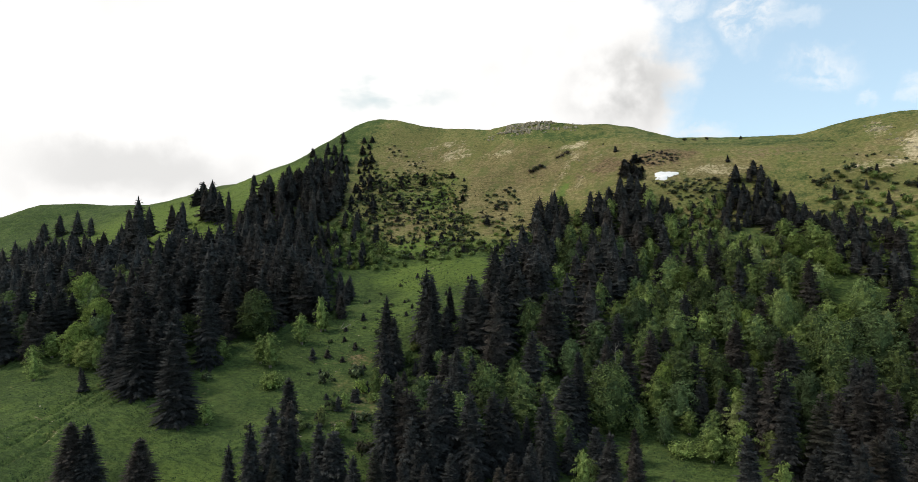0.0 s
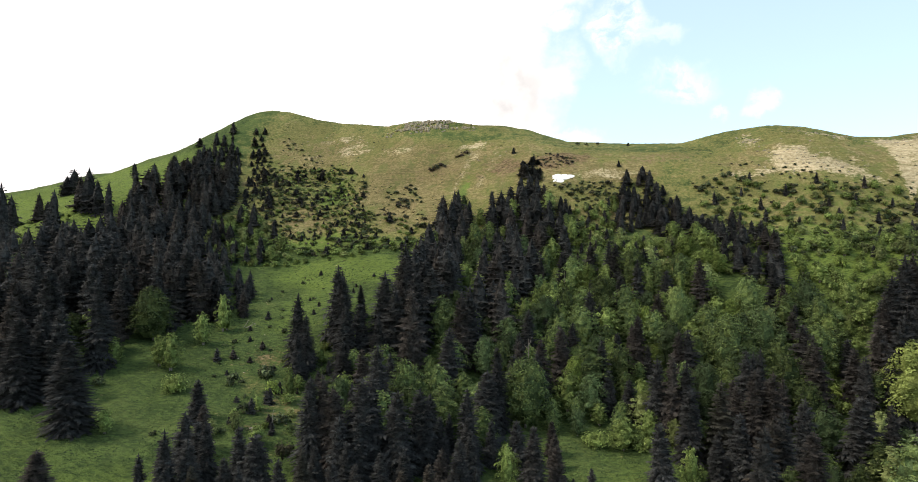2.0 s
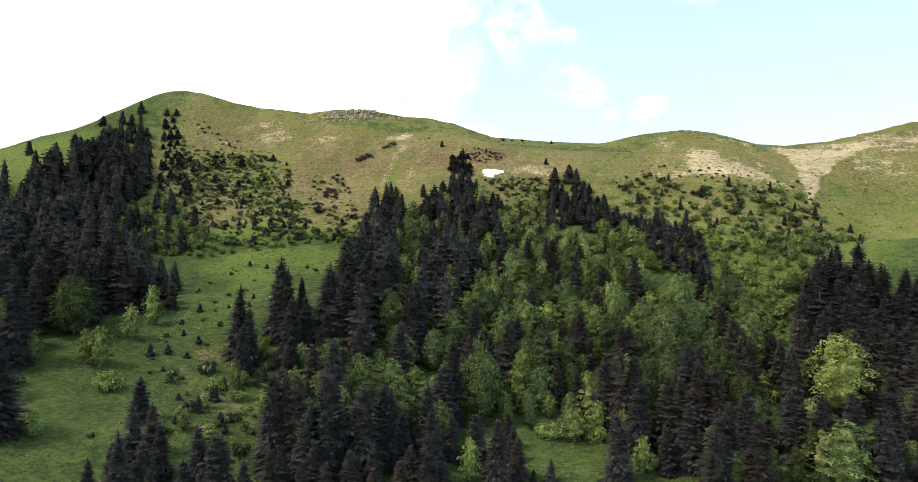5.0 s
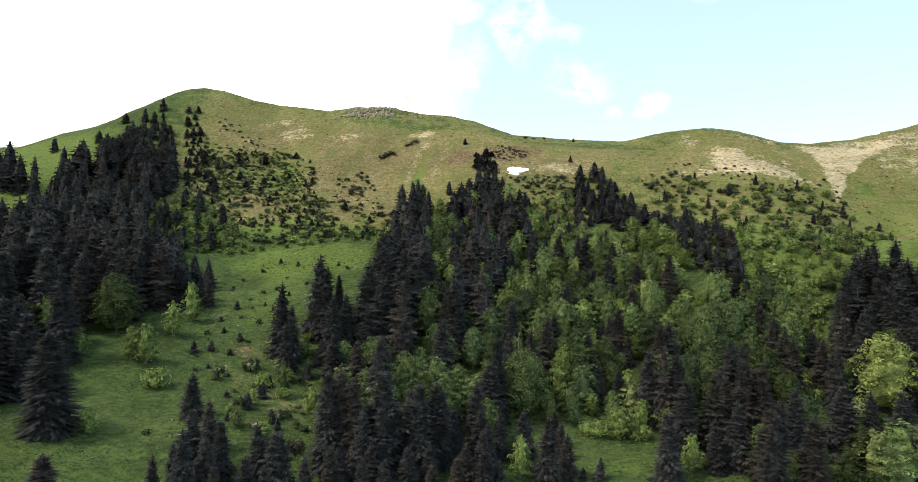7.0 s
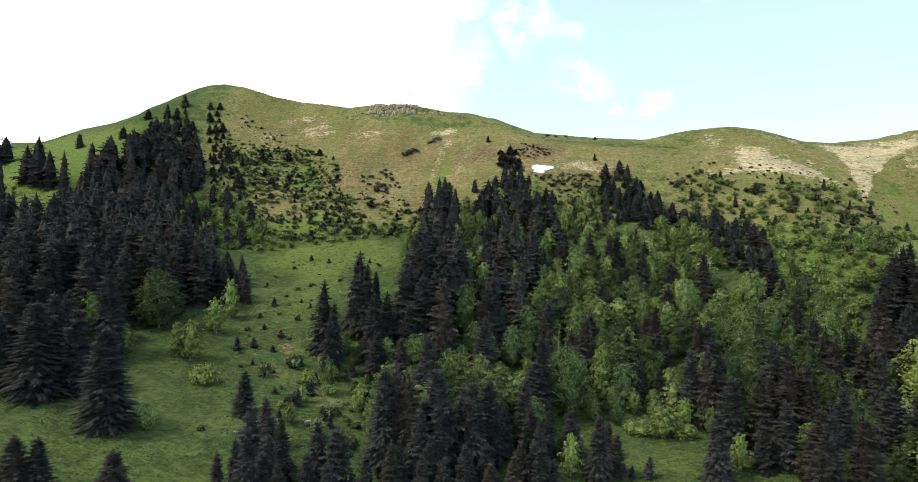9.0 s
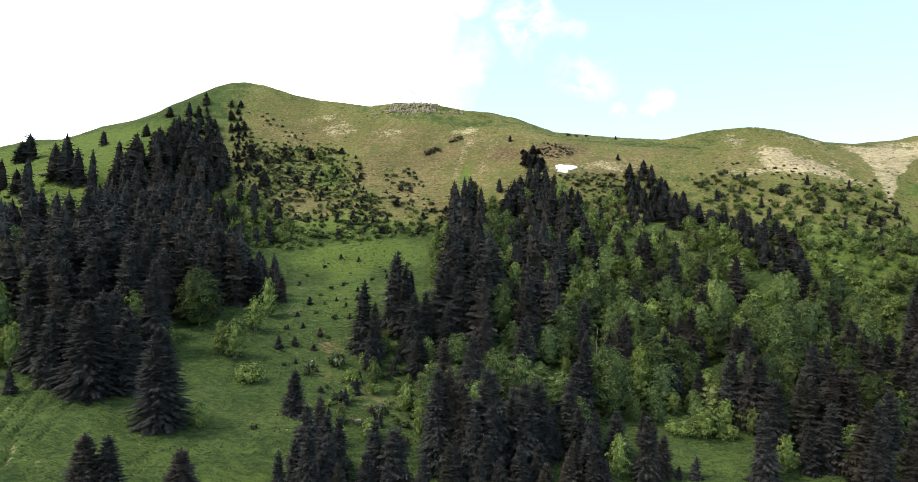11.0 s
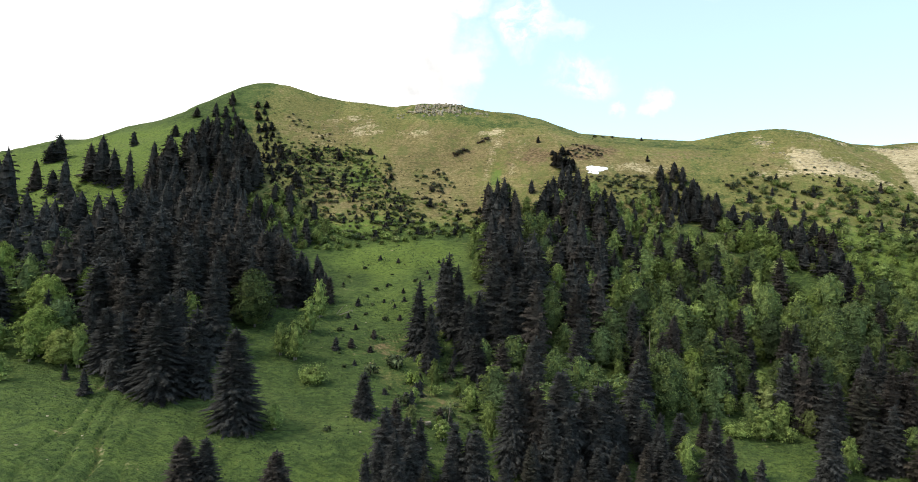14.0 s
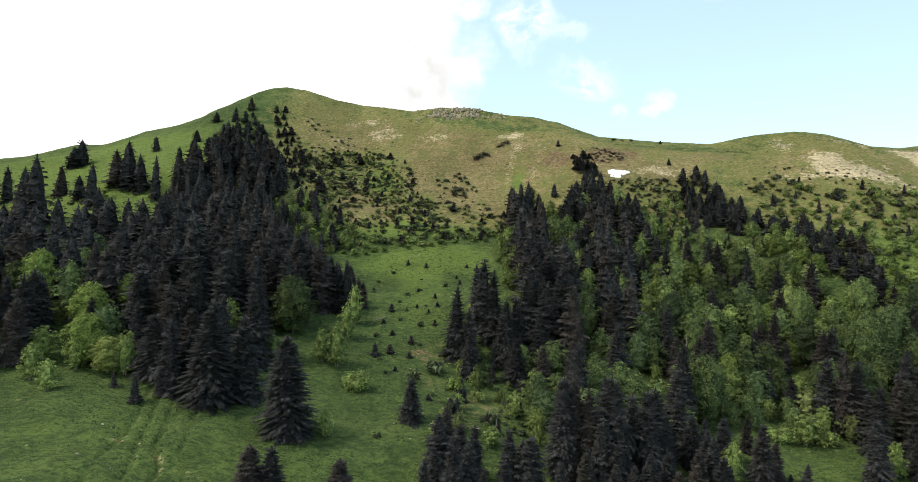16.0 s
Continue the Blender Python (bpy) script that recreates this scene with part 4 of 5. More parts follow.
RIDGE_FIRS = [
    (-207.3, 263.5, 14.4, 6.9), (-185.8, 230.5, 24.2, 9.0), (-206.4, 297.5, 9.1, 6.5), (-204.3, 299.5, 11.2, 6.2),
    (-173.5, 241.5, 15.1, 5.4), (-180.8, 249.0, 8.6, 5.4), (-169.9, 252.5, 13.4, 7.0), (-164.4, 249.0, 16.9, 7.8),
    (-159.1, 247.0, 13.5, 5.6), (-171.3, 293.5, 6.4, 3.3), (-152.3, 242.5, 15.8, 3.8), (-148.5, 255.5, 11.8, 4.9),
    (-193.8, 227.0, 10.2, 5.9), (-155.6, 227.0, 3.9, 2.8), (-158.0, 304.0, 5.8, 3.7), (-156.1, 326.5, 4.8, 3.7),
    (-152.9, 207.0, 15.0, 7.0), (-157.0, 207.0, 12.0, 6.0), (-207.3, 297.7, 7.3, 4.7), (-268.9, 285.7, 13.0, 6.0),
    (-284.0, 289.7, 11.2, 5.6), (-287.3, 282.7, 9.7, 5.4), (-257.6, 282.2, 9.9, 4.4), (-217.5, 269.7, 13.9, 4.7),
    (-192.6, 259.7, 12.0, 5.5), (-221.0, 266.2, 15.0, 6.0),
]
EDGE_LEAFY = [
    (-103.0, 156.5, 8.5, 6.2), (-106.0, 150.5, 7.6, 5.6), (-94.6, 150.5, 4.8, 4.0), (-97.0, 148.5, 3.2, 2.8), (-93.6, 146.0, 3.6, 3.2), (-76.2, 173.4, 5.6, 4.0), (-126.6, 135.6, 6.2, 4.6), (-127.0, 126.0, 5.8, 5.2),
]
MEADOW_BROADLEAF = [
    (-73.2, 139.4, 5.6, 6.3), (-90.0, 161.0, 13.5, 10.5), (-38.9, 122.4, 7.1, 3.2), (2.6, 145.4, 15.1, 11.1),
    (-47.7, 119.9, 3.7, 3.5), (22.5, 139.4, 7.0, 6.6), (17.2, 140.4, 4.4, 6.1), (26.6, 139.4, 4.6, 6.0),
    (-48.3, 141.4, 7.0, 3.4), (-120.4, 134.9, 7.0, 6.4), (-92.3, 147.9, 6.4, 5.8), (-76.7, 171.9, 9.7, 5.2),
]
STAND_BROADLEAF = [
    (-1.5, 123.4, 8.0, 4.5), (56.1, 166.4, 12.0, 10.0), (48.8, 165.4, 11.0, 8.0), (43.3, 176.9, 13.0, 7.0),
    (-36.1, 140.4, 8.0, 7.0), (-6.7, 162.4, 10.0, 7.0), (-130.8, 149.9, 11.0, 8.0), (-126.1, 137.9, 10.0, 8.0),
    (-126.2, 159.9, 11.0, 7.0), (65.1, 118.2, 9.0, 11.0), (68.3, 129.7, 9.0, 7.0), (60.1, 139.7, 10.0, 8.0),
]
MEADOW_JUNIPERS = [
    (-62.1, 143.2, 3.8, 3.5), (-54.7, 131.2, 2.5, 3.0), (-53.9, 134.7, 1.9, 1.9), (-51.6, 137.7, 3.5, 2.2),
    (-56.4, 150.2, 4.5, 4.7), (-57.5, 149.7, 2.4, 3.4), (-42.0, 118.7, 4.0, 3.7), (-46.3, 130.2, 3.0, 3.7),
    (-89.8, 138.2, 2.9, 3.2), (-67.6, 180.7, 2.2, 1.9), (-60.0, 171.7, 2.1, 2.1), (-62.3, 162.2, 2.0, 1.8),
    (-67.1, 155.7, 2.2, 1.9), (-70.4, 154.2, 3.0, 2.2), (-68.0, 120.7, 1.7, 1.6), (-48.4, 151.2, 4.0, 3.2),
    (-45.5, 146.2, 2.8, 2.8), (-70.8, 165.2, 1.7, 2.0),
]

for x, y, h, w in STAND_FIRS + STAND_FIRS_EAST:
    plant(STAND_SPRUCE + HERO_SPRUCE if y < 190 else FAR_SPRUCE, x, y, h, w, "landmark spruces")
for x, y, h, w in STAND_LEAFY + STAND_LEAFY_EAST:
    plant(BEECH + POINTED if h > 7 else PALE, x, y, h, w, "landmark broadleaves")
for x, y, h, w in EDGE_LEAFY:
    plant(PALE if h > 4 else SAPLING, x, y, h, w, "pale trees at the foot of the stand")
for x, y, h, w in BRIGHT_LEAFY:
    plant(BRIGHT if h > 9 else PALE, x, y, h, w, "bright broadleaves")
for x, y, h, w in MEADOW_FIRS:
    plant(BIG_SPRUCE if h > 9 else HERO_SPRUCE if h > 6 else YOUNG_SPRUCE, x, y, h, w, "meadow spruces")
for x, y, h, w in LOWER_FIRS + EAST_FIRS:
    plant(THIN_SPRUCE if w / h > 0.56 else HERO_SPRUCE + STAND_SPRUCE, x, y, h, w, "lower wood spruces")
for x, y, h, w in MEADOW_JUNIPERS:
    plant(YOUNG_SPRUCE if h > 1.1 * w else JUNIPERS, x, y, h, w, "dark meadow shrubs")
for x, y, h, w in RIDGE_FIRS:
    plant(FAR_SPRUCE, x, y, h, w * 1.25, "ridge spruces")
for x, y, h, w in MEADOW_BROADLEAF + STAND_BROADLEAF:
    if x < -112:
        plant(BRIGHT, x, y, h, w * 1.15, "bright broadleaves")
    elif w / h > 1.05 and h < 6:
        plant([ROUND_BUSH], x, y, h, w, "meadow broadleaves")
    else:
        plant(SAPLING if h < 6 else PALE if h < 10 else BEECH if h < 12.5 else BIG_BEECH, x, y, h, w, "meadow broadleaves")


def inside(x, y, ring):
    hit = False
    for (ax, ay), (bx, by) in zip(ring, ring[1:] + ring[:1]):
        if (ay > y) != (by > y) and x < (bx - ax) * (y - ay) / (by - ay) + ax:
            hit = not hit
    return hit


GLADES = [(-117, 138, 5.5), (-121, 129, 7), (20, 129, 8.5), (33, 131, 5.5), (-2, 142, 3), (78, 130, 9), (-46, 118, 5)]


SUNNY = [(x, y) for x, y, h, w in STAND_LEAFY + BRIGHT_LEAFY + EDGE_LEAFY + MEADOW_BROADLEAF + STAND_BROADLEAF if y < 200]


def stand(kinds, ring, gap, tall, wide, group, tries=1500, most=400, crowd=0.33, keep=None, vary=(0.72, 1.18)):
    """Fills a plot of the plan with trees no nearer to each other than gap; sizes vary with the ground."""
    mine, xs, ys = [], [p[0] for p in ring], [p[1] for p in ring]
    for _ in range(tries):
        x, y = rnd.uniform(min(xs), max(xs)), rnd.uniform(min(ys), max(ys))
        if len(mine) >= most or not inside(x, y, ring) or any(math.hypot(x - a, y - b) < r for a, b, r in GLADES) or (keep and not keep(x, y)):
            continue
        if any((x - a) ** 2 + (y - b) ** 2 < gap * gap for a, b in mine) or any((x - a) ** 2 + (y - b) ** 2 < (crowd * (w + gap)) ** 2 for a, b, w in standing):
            continue
        if "spruce" in kinds[0].name and any(abs(x - a) < 3.8 and -1 < b - y < 13 for a, b in SUNNY):
            continue
        mine.append((x, y))
        h = (tall(x, y) if callable(tall) else tall) * rnd.uniform(*vary)
        plant(kinds, x, y, h, h * wide * rnd.uniform(0.85, 1.2), group)


SPUR = [(-149, 286), (-148, 317), (-147, 334), (-141, 336), (-133, 319), (-125, 304), (-115, 273), (-112, 257), (-110, 243), (-100, 224), (-87, 211), (-78, 198), (-75, 183), (-78, 174), (-90, 178), (-93, 147), (-94, 127), (-101, 123), (-111, 130), (-129, 168), (-143, 219), (-147, 243), (-149, 264)]
SPUR_EDGE = [(-116, 248), (-104, 254), (-93, 250), (-80, 236), (-85, 228), (-100, 223), (-109, 230)]
SPUR_SIDE = [(-131, 335), (-125, 337), (-117, 312), (-104, 281), (-93, 257), (-104, 254), (-111, 270), (-122, 306)]
WEST_WOOD = [(-245, 221), (-243, 236), (-216, 237), (-172, 216), (-164, 224), (-159, 232), (-96, 142), (-106, 125), (-113, 119), (-119, 110)]
MID_WOOD = [(-27, 240), (-25, 255), (-16, 259), (-12, 251), (-16, 210), (-16, 185), (-10, 171), (-14, 160), (-25, 158), (-34, 165), (-31, 190)]
MID_WOOD_EAST = [(-8, 246), (1, 257), (7, 266), (13, 262), (18, 256), (22, 248), (21, 239), (22, 220), (10, 217), (-2, 180), (-12, 176), (-10, 210)]
LEAFY_GAP = [(-13, 250), (-4, 249), (-6, 219), (-9, 189), (-8, 171), (-18, 168), (-16, 198)]
LEAFY_EDGE = [(-34, 230), (-28, 236), (-29, 200), (-32, 178), (-35, 180)]
UPPER_KNOT = [(44, 263), (52, 272), (57, 263), (61, 244), (46, 215), (35, 212), (34, 225)]
EAST_KNOT = [(61, 216), (76, 230), (78, 212), (76, 189), (70, 185), (63, 194), (57, 201)]
BEECH_WOOD = [(-2, 172), (10, 210), (27, 211), (42, 202), (53, 194), (58, 184), (71, 182), (81, 176), (87, 169), (74, 153), (60, 158), (49, 151), (34, 152), (24, 147), (7, 149), (2, 156)]
SCRUB = [(18, 250), (40, 254), (33, 223), (58, 214), (59, 202), (28, 213), (12, 218)]
EAST_WOOD = [(92, 169), (104, 178), (118, 167), (112, 150), (92, 152), (84, 160)]
JUNIPER_SLOPE = [(-118, 316), (-86, 312), (-64, 299), (-60, 268), (-26, 253), (-28, 235), (-48, 236), (-76, 233), (-90, 242), (-102, 271)]
EAST_SLOPE = [(71, 260), (86, 262), (99, 252), (121, 249), (142, 245), (145, 234), (154, 228), (112, 189), (91, 194), (77, 204), (66, 219)]
MID_SLOPE = [(20, 259), (43, 257), (38, 215), (17, 230)]
FRINGE = [(-104, 250), (-81, 239), (-60, 238), (-27, 245), (-28, 234), (-60, 232), (-83, 226), (-90, 226)]
RAVINE = [(-37, 164), (-26, 156), (-11, 160), (-4, 165), (4, 150), (1, 140), (-15, 121), (-21, 116), (-32, 109), (-38, 110), (-39, 133)]
LOW_CLUMP = [(-58, 112), (-52, 115), (-41, 111), (-32, 109), (-16, 114), (0, 118), (-2, 111), (-59, 99)]
LOW_EAST = [(40, 161), (55, 160), (73, 150), (90, 154), (112, 150), (116, 140), (85, 107), (73, 109), (40, 113), (41, 128), (34, 139)]
MEADOW_STRIP = [(-74, 218), (-59, 221), (-40, 218), (-48, 197), (-56, 167), (-52, 136), (-63, 133), (-70, 153), (-74, 189)]
GULLY = [(80, 197), (102, 206), (121, 203), (113, 185), (101, 181), (88, 171), (79, 159), (71, 144), (67, 153), (75, 172)]
BRUSH = [(84, 186), (101, 181), (88, 171), (79, 159), (71, 144), (69, 128), (60, 130), (63, 142), (68, 154), (75, 170)]
SNOW_KNOT = [(4, 281), (6, 289), (10, 288), (15, 280), (14, 271), (4, 270)]
HIGH_SLOPE = [(-128, 334), (-110, 337), (-87, 319), (-75, 305), (-115, 310)]
LOW_KNOT = [(-56, 288), (-41, 293), (-32, 259), (-50, 258)]
EAST_TOP = [(65, 264), (88, 273), (115, 261), (143, 253), (152, 244), (154, 235), (142, 244), (108, 246), (77, 256)]
FIR_BAND = [(47, 269), (54, 272), (60, 255), (63, 242), (68, 218), (72, 202), (70, 195), (59, 202), (52, 213), (49, 240), (41, 251)]
WOOD_EDGE = [(-48, 179), (-36, 169), (-35, 135), (-41, 120), (-53, 123), (-58, 122), (-55, 143), (-49, 158)]

spur_height = lambda x, y: float(np.interp(y, [120, 160, 230, 290, 330], [15, 16, 14.5, 9.5, 5.5])) * (float(np.interp(-75 - 0.61 * (y - 183) - x, [0, 14], [0.55, 1.0])) if 178 < y < 245 else 1.0)
stand(FAR_SPRUCE, SPUR_EDGE, 4.2, 7.5, 0.60, "spruces at the spur's edge", 600, 15, 0.2, lambda x, y: x < -88, (0.55, 1.2))
stand(BUSHES + PALE, SPUR_EDGE, 3.0, 4.0, 0.95, "leafy edge of the west spur", 1200, 44, 0.24, None, (0.5, 1.35))
stand(STAND_SPRUCE, SPUR, 3.9, spur_height, 0.50, "west spur spruce stand", 3000, 400, 0.3, lambda x, y: y < 185)
stand(FAR_SPRUCE, SPUR, 4.2, spur_height, 0.54, "west spur spruce stand", 4000, 400, 0.3, lambda x, y: 185 <= y < 250)
stand(FAR_SPRUCE, SPUR, 4.0, spur_height, 0.66, "west spur spruce stand", 2500, 400, 0.3, lambda x, y: y >= 250, (0.55, 1.2))
stand(YOUNG_SPRUCE, SPUR_SIDE, 2.8, 3.5, 0.90, "small spruces beside the spur", 1500, 54, 0.2, None, (0.35, 1.25))
stand(BEECH + POINTED + PALE + BRIGHT[:1], WEST_WOOD, 6.0, 8.5, 0.85, "west wood broadleaves", 900, 30, 0.25, lambda x, y: 128 < y < 205)
stand(STAND_SPRUCE, WEST_WOOD, 4.4, 14, 0.52, "west wood spruces", 1500, 400, 0.33, lambda x, y: 134 < y < 155)
stand(FAR_SPRUCE, WEST_WOOD, 5.0, 14, 0.54, "west wood spruces", 2000, 400, 0.33, lambda x, y: y >= 155)
stand(PALE, LEAFY_EDGE, 3.6, 5.5, 0.8, "leafy western edge of the middle wood", 300, 14, 0.3)
stand(BEECH + PALE + POINTED, LEAFY_GAP, 4.6, 8.0, 0.78, "leafy gap in the middle wood", 500, 26, 0.3)
mid_height = lambda x, y: float(np.interp(y, [160, 250], [18, 12]))
stand(PALE + POINTED, MID_WOOD_EAST, 6.0, 8.0, 0.72, "middle wood broadleaves", 500, 22, 0.25, lambda x, y: y < 252)
stand(POINTED + PALE, MID_WOOD, 7.0, 8.5, 0.66, "middle wood broadleaves", 300, 12, 0.25)
stand(STAND_SPRUCE, MID_WOOD, 4.3, mid_height, 0.54, "middle wood spruces", 1500, 400, 0.33, lambda x, y: y < 190)
stand(FAR_SPRUCE, MID_WOOD, 4.3, mid_height, 0.54, "middle wood spruces", 2000, 400, 0.33, lambda x, y: y >= 190)
stand(FAR_SPRUCE, MID_WOOD_EAST, 4.5, lambda x, y: float(np.interp(y, [175, 262], [15, 10.5])) * float(np.interp(x, [8, 24], [1.0, 0.6])), 0.66, "middle wood spruces", 2000)
stand(FAR_SPRUCE, UPPER_KNOT, 4.0, 6.4, 0.66, "upper spruce knot", 900, 14, 0.36, lambda x, y: y > 228)
stand(BRIGHT[:1] + PALE, [(34, 212), (36, 226), (56, 228), (64, 214), (60, 196), (46, 200)], 4.2, 5.0, 0.95, "bright trees below the spruce band", 700, 17, 0.25, None, (0.6, 1.3))
stand(FAR_SPRUCE, EAST_KNOT, 4.3, 7, 0.70, "eastern spruce knot", 900, 22, 0.33, lambda x, y: x > 64)
stand(BUSHES + PALE, EAST_KNOT, 3.4, 3.0, 1.1, "leafy shrubs of the eastern knot", 600, 40, 0.2)
stand(YOUNG_SPRUCE, SNOW_KNOT, 2.5, 3.3, 1.05, "spruce clump beside the snow", 600, 11, 0.2, None, (0.6, 1.25))
stand(FAR_SPRUCE, FIR_BAND, 3.7, 6.5, 0.80, "spruce band on the upper slope", 900, 30, 0.25, lambda x, y: y > 232 or x > 60, (0.6, 1.25))
stand(STAND_SPRUCE, EAST_WOOD, 5.2, 14, 0.5, "eastern wood spruces", 900)
stand(SMALL_BEECH + POINTED, RAVINE, 6.2, 9.0, 0.88, "ravine broadleaves", 900, 18, 0.26)
stand(HERO_SPRUCE + STAND_SPRUCE, RAVINE, 6.0, 14.5, 0.5, "ravine spruces", 1500)
stand(HERO_SPRUCE + THIN_SPRUCE + STAND_SPRUCE, LOW_CLUMP, 3.6, 10, 0.5, "lowest spruces", 900)
stand(HERO_SPRUCE + STAND_SPRUCE + THIN_SPRUCE, LOW_EAST, 6.5, 14, 0.50, "low eastern spruces", 1500, 400, 0.33, lambda x, y: not inside(x, y, BRUSH))
stand(SMALL_BEECH + PALE, [(3, 151), (24, 149), (36, 151), (37, 140), (28, 140), (10, 140)], 5.0, 7.0, 0.85, "broadleaves above the glade", 600, 16, 0.25)
stand(HERO_SPRUCE + THIN_SPRUCE, [(-12, 121), (1, 139), (10, 137), (8, 124), (-4, 117)], 4.8, 9.5, 0.52, "spruces beside the glade", 500, 7, 0.28)
stand(BUSHES + PALE, BRUSH, 2.8, 3.2, 1.1, "brush below the gully", 900, 60, 0.24, None, (0.4, 1.3))
stand(SMALL_BEECH + POINTED, LOW_EAST, 5.0, 8.0, 0.88, "low eastern broadleaves", 1200, 40, 0.24, lambda x, y: not inside(x, y, BRUSH))
stand(STAND_SPRUCE, BEECH_WOOD, 7.5, 11.0, 0.50, "beech wood spruces", 500, 24, 0.2, None, (0.55, 1.25))
# paler leaf colours here also stand in for sunlight on the upper wood
stand(BRIGHT[:1] + PALE, [(4, 185), (10, 210), (27, 211), (42, 202), (53, 194), (60, 184), (72, 180), (60, 168), (40, 170), (20, 176)], 6.0, 7.2, 0.80, "bright trees of the beech wood", 900, 38, 0.25, None, (0.6, 1.3))
stand(SMALL_BEECH + BEECH[:2] + POINTED[:2], BEECH_WOOD, 5.4, 8.2, 0.82, "beech wood", 3000, 170, 0.27, None, (0.5, 1.5))
stand(BRIGHT + PALE, BEECH_WOOD, 8.0, 8.0, 0.75, "bright trees of the beech wood", 900, 40, 0.18)
stand(STAND_SPRUCE, BEECH_WOOD, 9.0, 12, 0.48, "beech wood spruces", 400, 16, 0.16)
stand(BUSHES + PALE, SCRUB, 3.2, 3.6, 1.1, "scrub", 1400, 90, 0.25)
stand(YOUNG_SPRUCE, SCRUB, 4.5, 4.4, 0.5, "scrub spruces", 700, 40, 0.2)
patchy = lambda x, y: value_noise(np.array([x]), np.array([y]), 11)[0] > rnd.uniform(-0.9, 0.35)
stand(JUNIPERS, JUNIPER_SLOPE, 1.2, 1.35, 1.35, "junipers on the western slope", 12000, 430, 0.12, patchy, (0.3, 1.5))
stand(BUSHES, JUNIPER_SLOPE, 2.0, 1.3, 1.5, "leafy shrubs on the western slope", 7000, 360, 0.12, patchy, (0.35, 1.6))
stand(YOUNG_SPRUCE, JUNIPER_SLOPE, 2.8, 2.2, 1.0, "slope spruces", 2400, 76, 0.16, patchy, (0.5, 1.5))
stand(JUNIPERS, [(-118, 318), (-104, 300), (-92, 262), (-104, 258), (-116, 290)], 1.8, 1.5, 1.4, "junipers beside the spur", 700, 50, 0.12, None, (0.4, 1.5))
stand(JUNIPERS, HIGH_SLOPE, 2.6, 1.0, 1.5, "junipers below the summit", 600, 46, 0.12, None, (0.4, 1.6))
stand(JUNIPERS, LOW_KNOT, 1.8, 1.3, 1.5, "juniper knot on the dry slope", 500, 36, 0.12, patchy, (0.4, 1.5))
stand(JUNIPERS, EAST_TOP, 2.4, 0.8, 1.5, "junipers on the eastern slope", 700, 60, 0.12, None, (0.4, 1.7))
stand(BUSHES, FRINGE, 2.9, 2.4, 1.4, "leafy fringe", 1300, 80, 0.2)
stand(JUNIPERS, EAST_SLOPE, 2.2, 1.8, 1.5, "junipers on the eastern slope", 2600, 120, 0.2, patchy, (0.5, 1.5))
stand(BUSHES + PALE, EAST_SLOPE, 3.0, 2.6, 1.4, "eastern scrub", 2500, 150, 0.16, patchy, (0.5, 1.4))
stand(YOUNG_SPRUCE, EAST_SLOPE, 7.0, 4.2, 0.55, "eastern slope spruces", 500, 24, 0.2, patchy)
for x, y, s in ((-33, 300.5, 1.6), (-31, 301.5, 1.3), (-35, 299.5, 1.2), (-29.5, 300.5, 0.9), (-22, 309, 1.0), (-20, 310, 1.2), (-24, 308, 0.8), (-44, 275, 1.5), (-46, 272, 1.2), (-42, 271, 1.0), (32, 314, 0.9), (36, 315, 0.7), (42, 319, 0.8)):
    plant(BROWN_SHRUBS if x < -15 else JUNIPERS, x, y, 1.7 * s, 3.4 * s, "dark scrub on the dry slope")
stand(BROWN_SHRUBS + JUNIPERS[:1], [(11, 279), (10, 291), (20, 294), (29, 287), (25, 279)], 1.5, 1.0, 1.7, "brown scrub above the snow", 900, 46, 0.1, None, (0.4, 1.4))
stand(JUNIPERS, [(16, 268), (40, 268), (46, 256), (30, 250), (22, 262)], 1.8, 1.5, 1.5, "junipers below the snow", 700, 56, 0.12, None, (0.5, 1.5))
stand(BROWN_SHRUBS, JUNIPER_SLOPE, 3.5, 0.9, 1.7, "brown scrub on the western slope", 900, 80, 0.1, patchy, (0.5, 1.5))
stand(BUSHES + PALE, GULLY, 3.3, 3.8, 1.05, "gully scrub", 1500, 58, 0.22, None, (0.5, 1.4))
stand(JUNIPERS + BUSHES, MID_SLOPE, 2.8, 1.6, 1.5, "shrubs on the middle slope", 900, 70, 0.2)
stand(BUSHES, [(-208, 262), (-170, 264), (-164, 240), (-195, 235)], 3.0, 1.7, 1.5, "leafy shrubs of the western pasture", 400, 26, 0.2, None, (0.5, 1.5))
stand(YOUNG_SPRUCE, WOOD_EDGE, 3.6, 2.6, 0.62, "young spruces at the wood's edge", 500, 16, 0.2, None, (0.4, 1.4))
stand(JUNIPERS, WOOD_EDGE, 2.6, 1.3, 1.5, "junipers at the wood's edge", 900, 26, 0.2, None, (0.5, 1.4))
stand(PALE + BUSHES, WOOD_EDGE, 4.5, 3.0, 0.95, "leafy edge of the middle wood", 500, 26, 0.2, None, (0.5, 1.4))
stand(YOUNG_SPRUCE, MEADOW_STRIP, 5.0, 1.4, 0.95, "seedlings on the meadow", 300, 18, 0.2)
stand(JUNIPERS, MEADOW_STRIP, 6.0, 1.1, 1.5, "meadow junipers", 300, 20, 0.2)
grow_all()


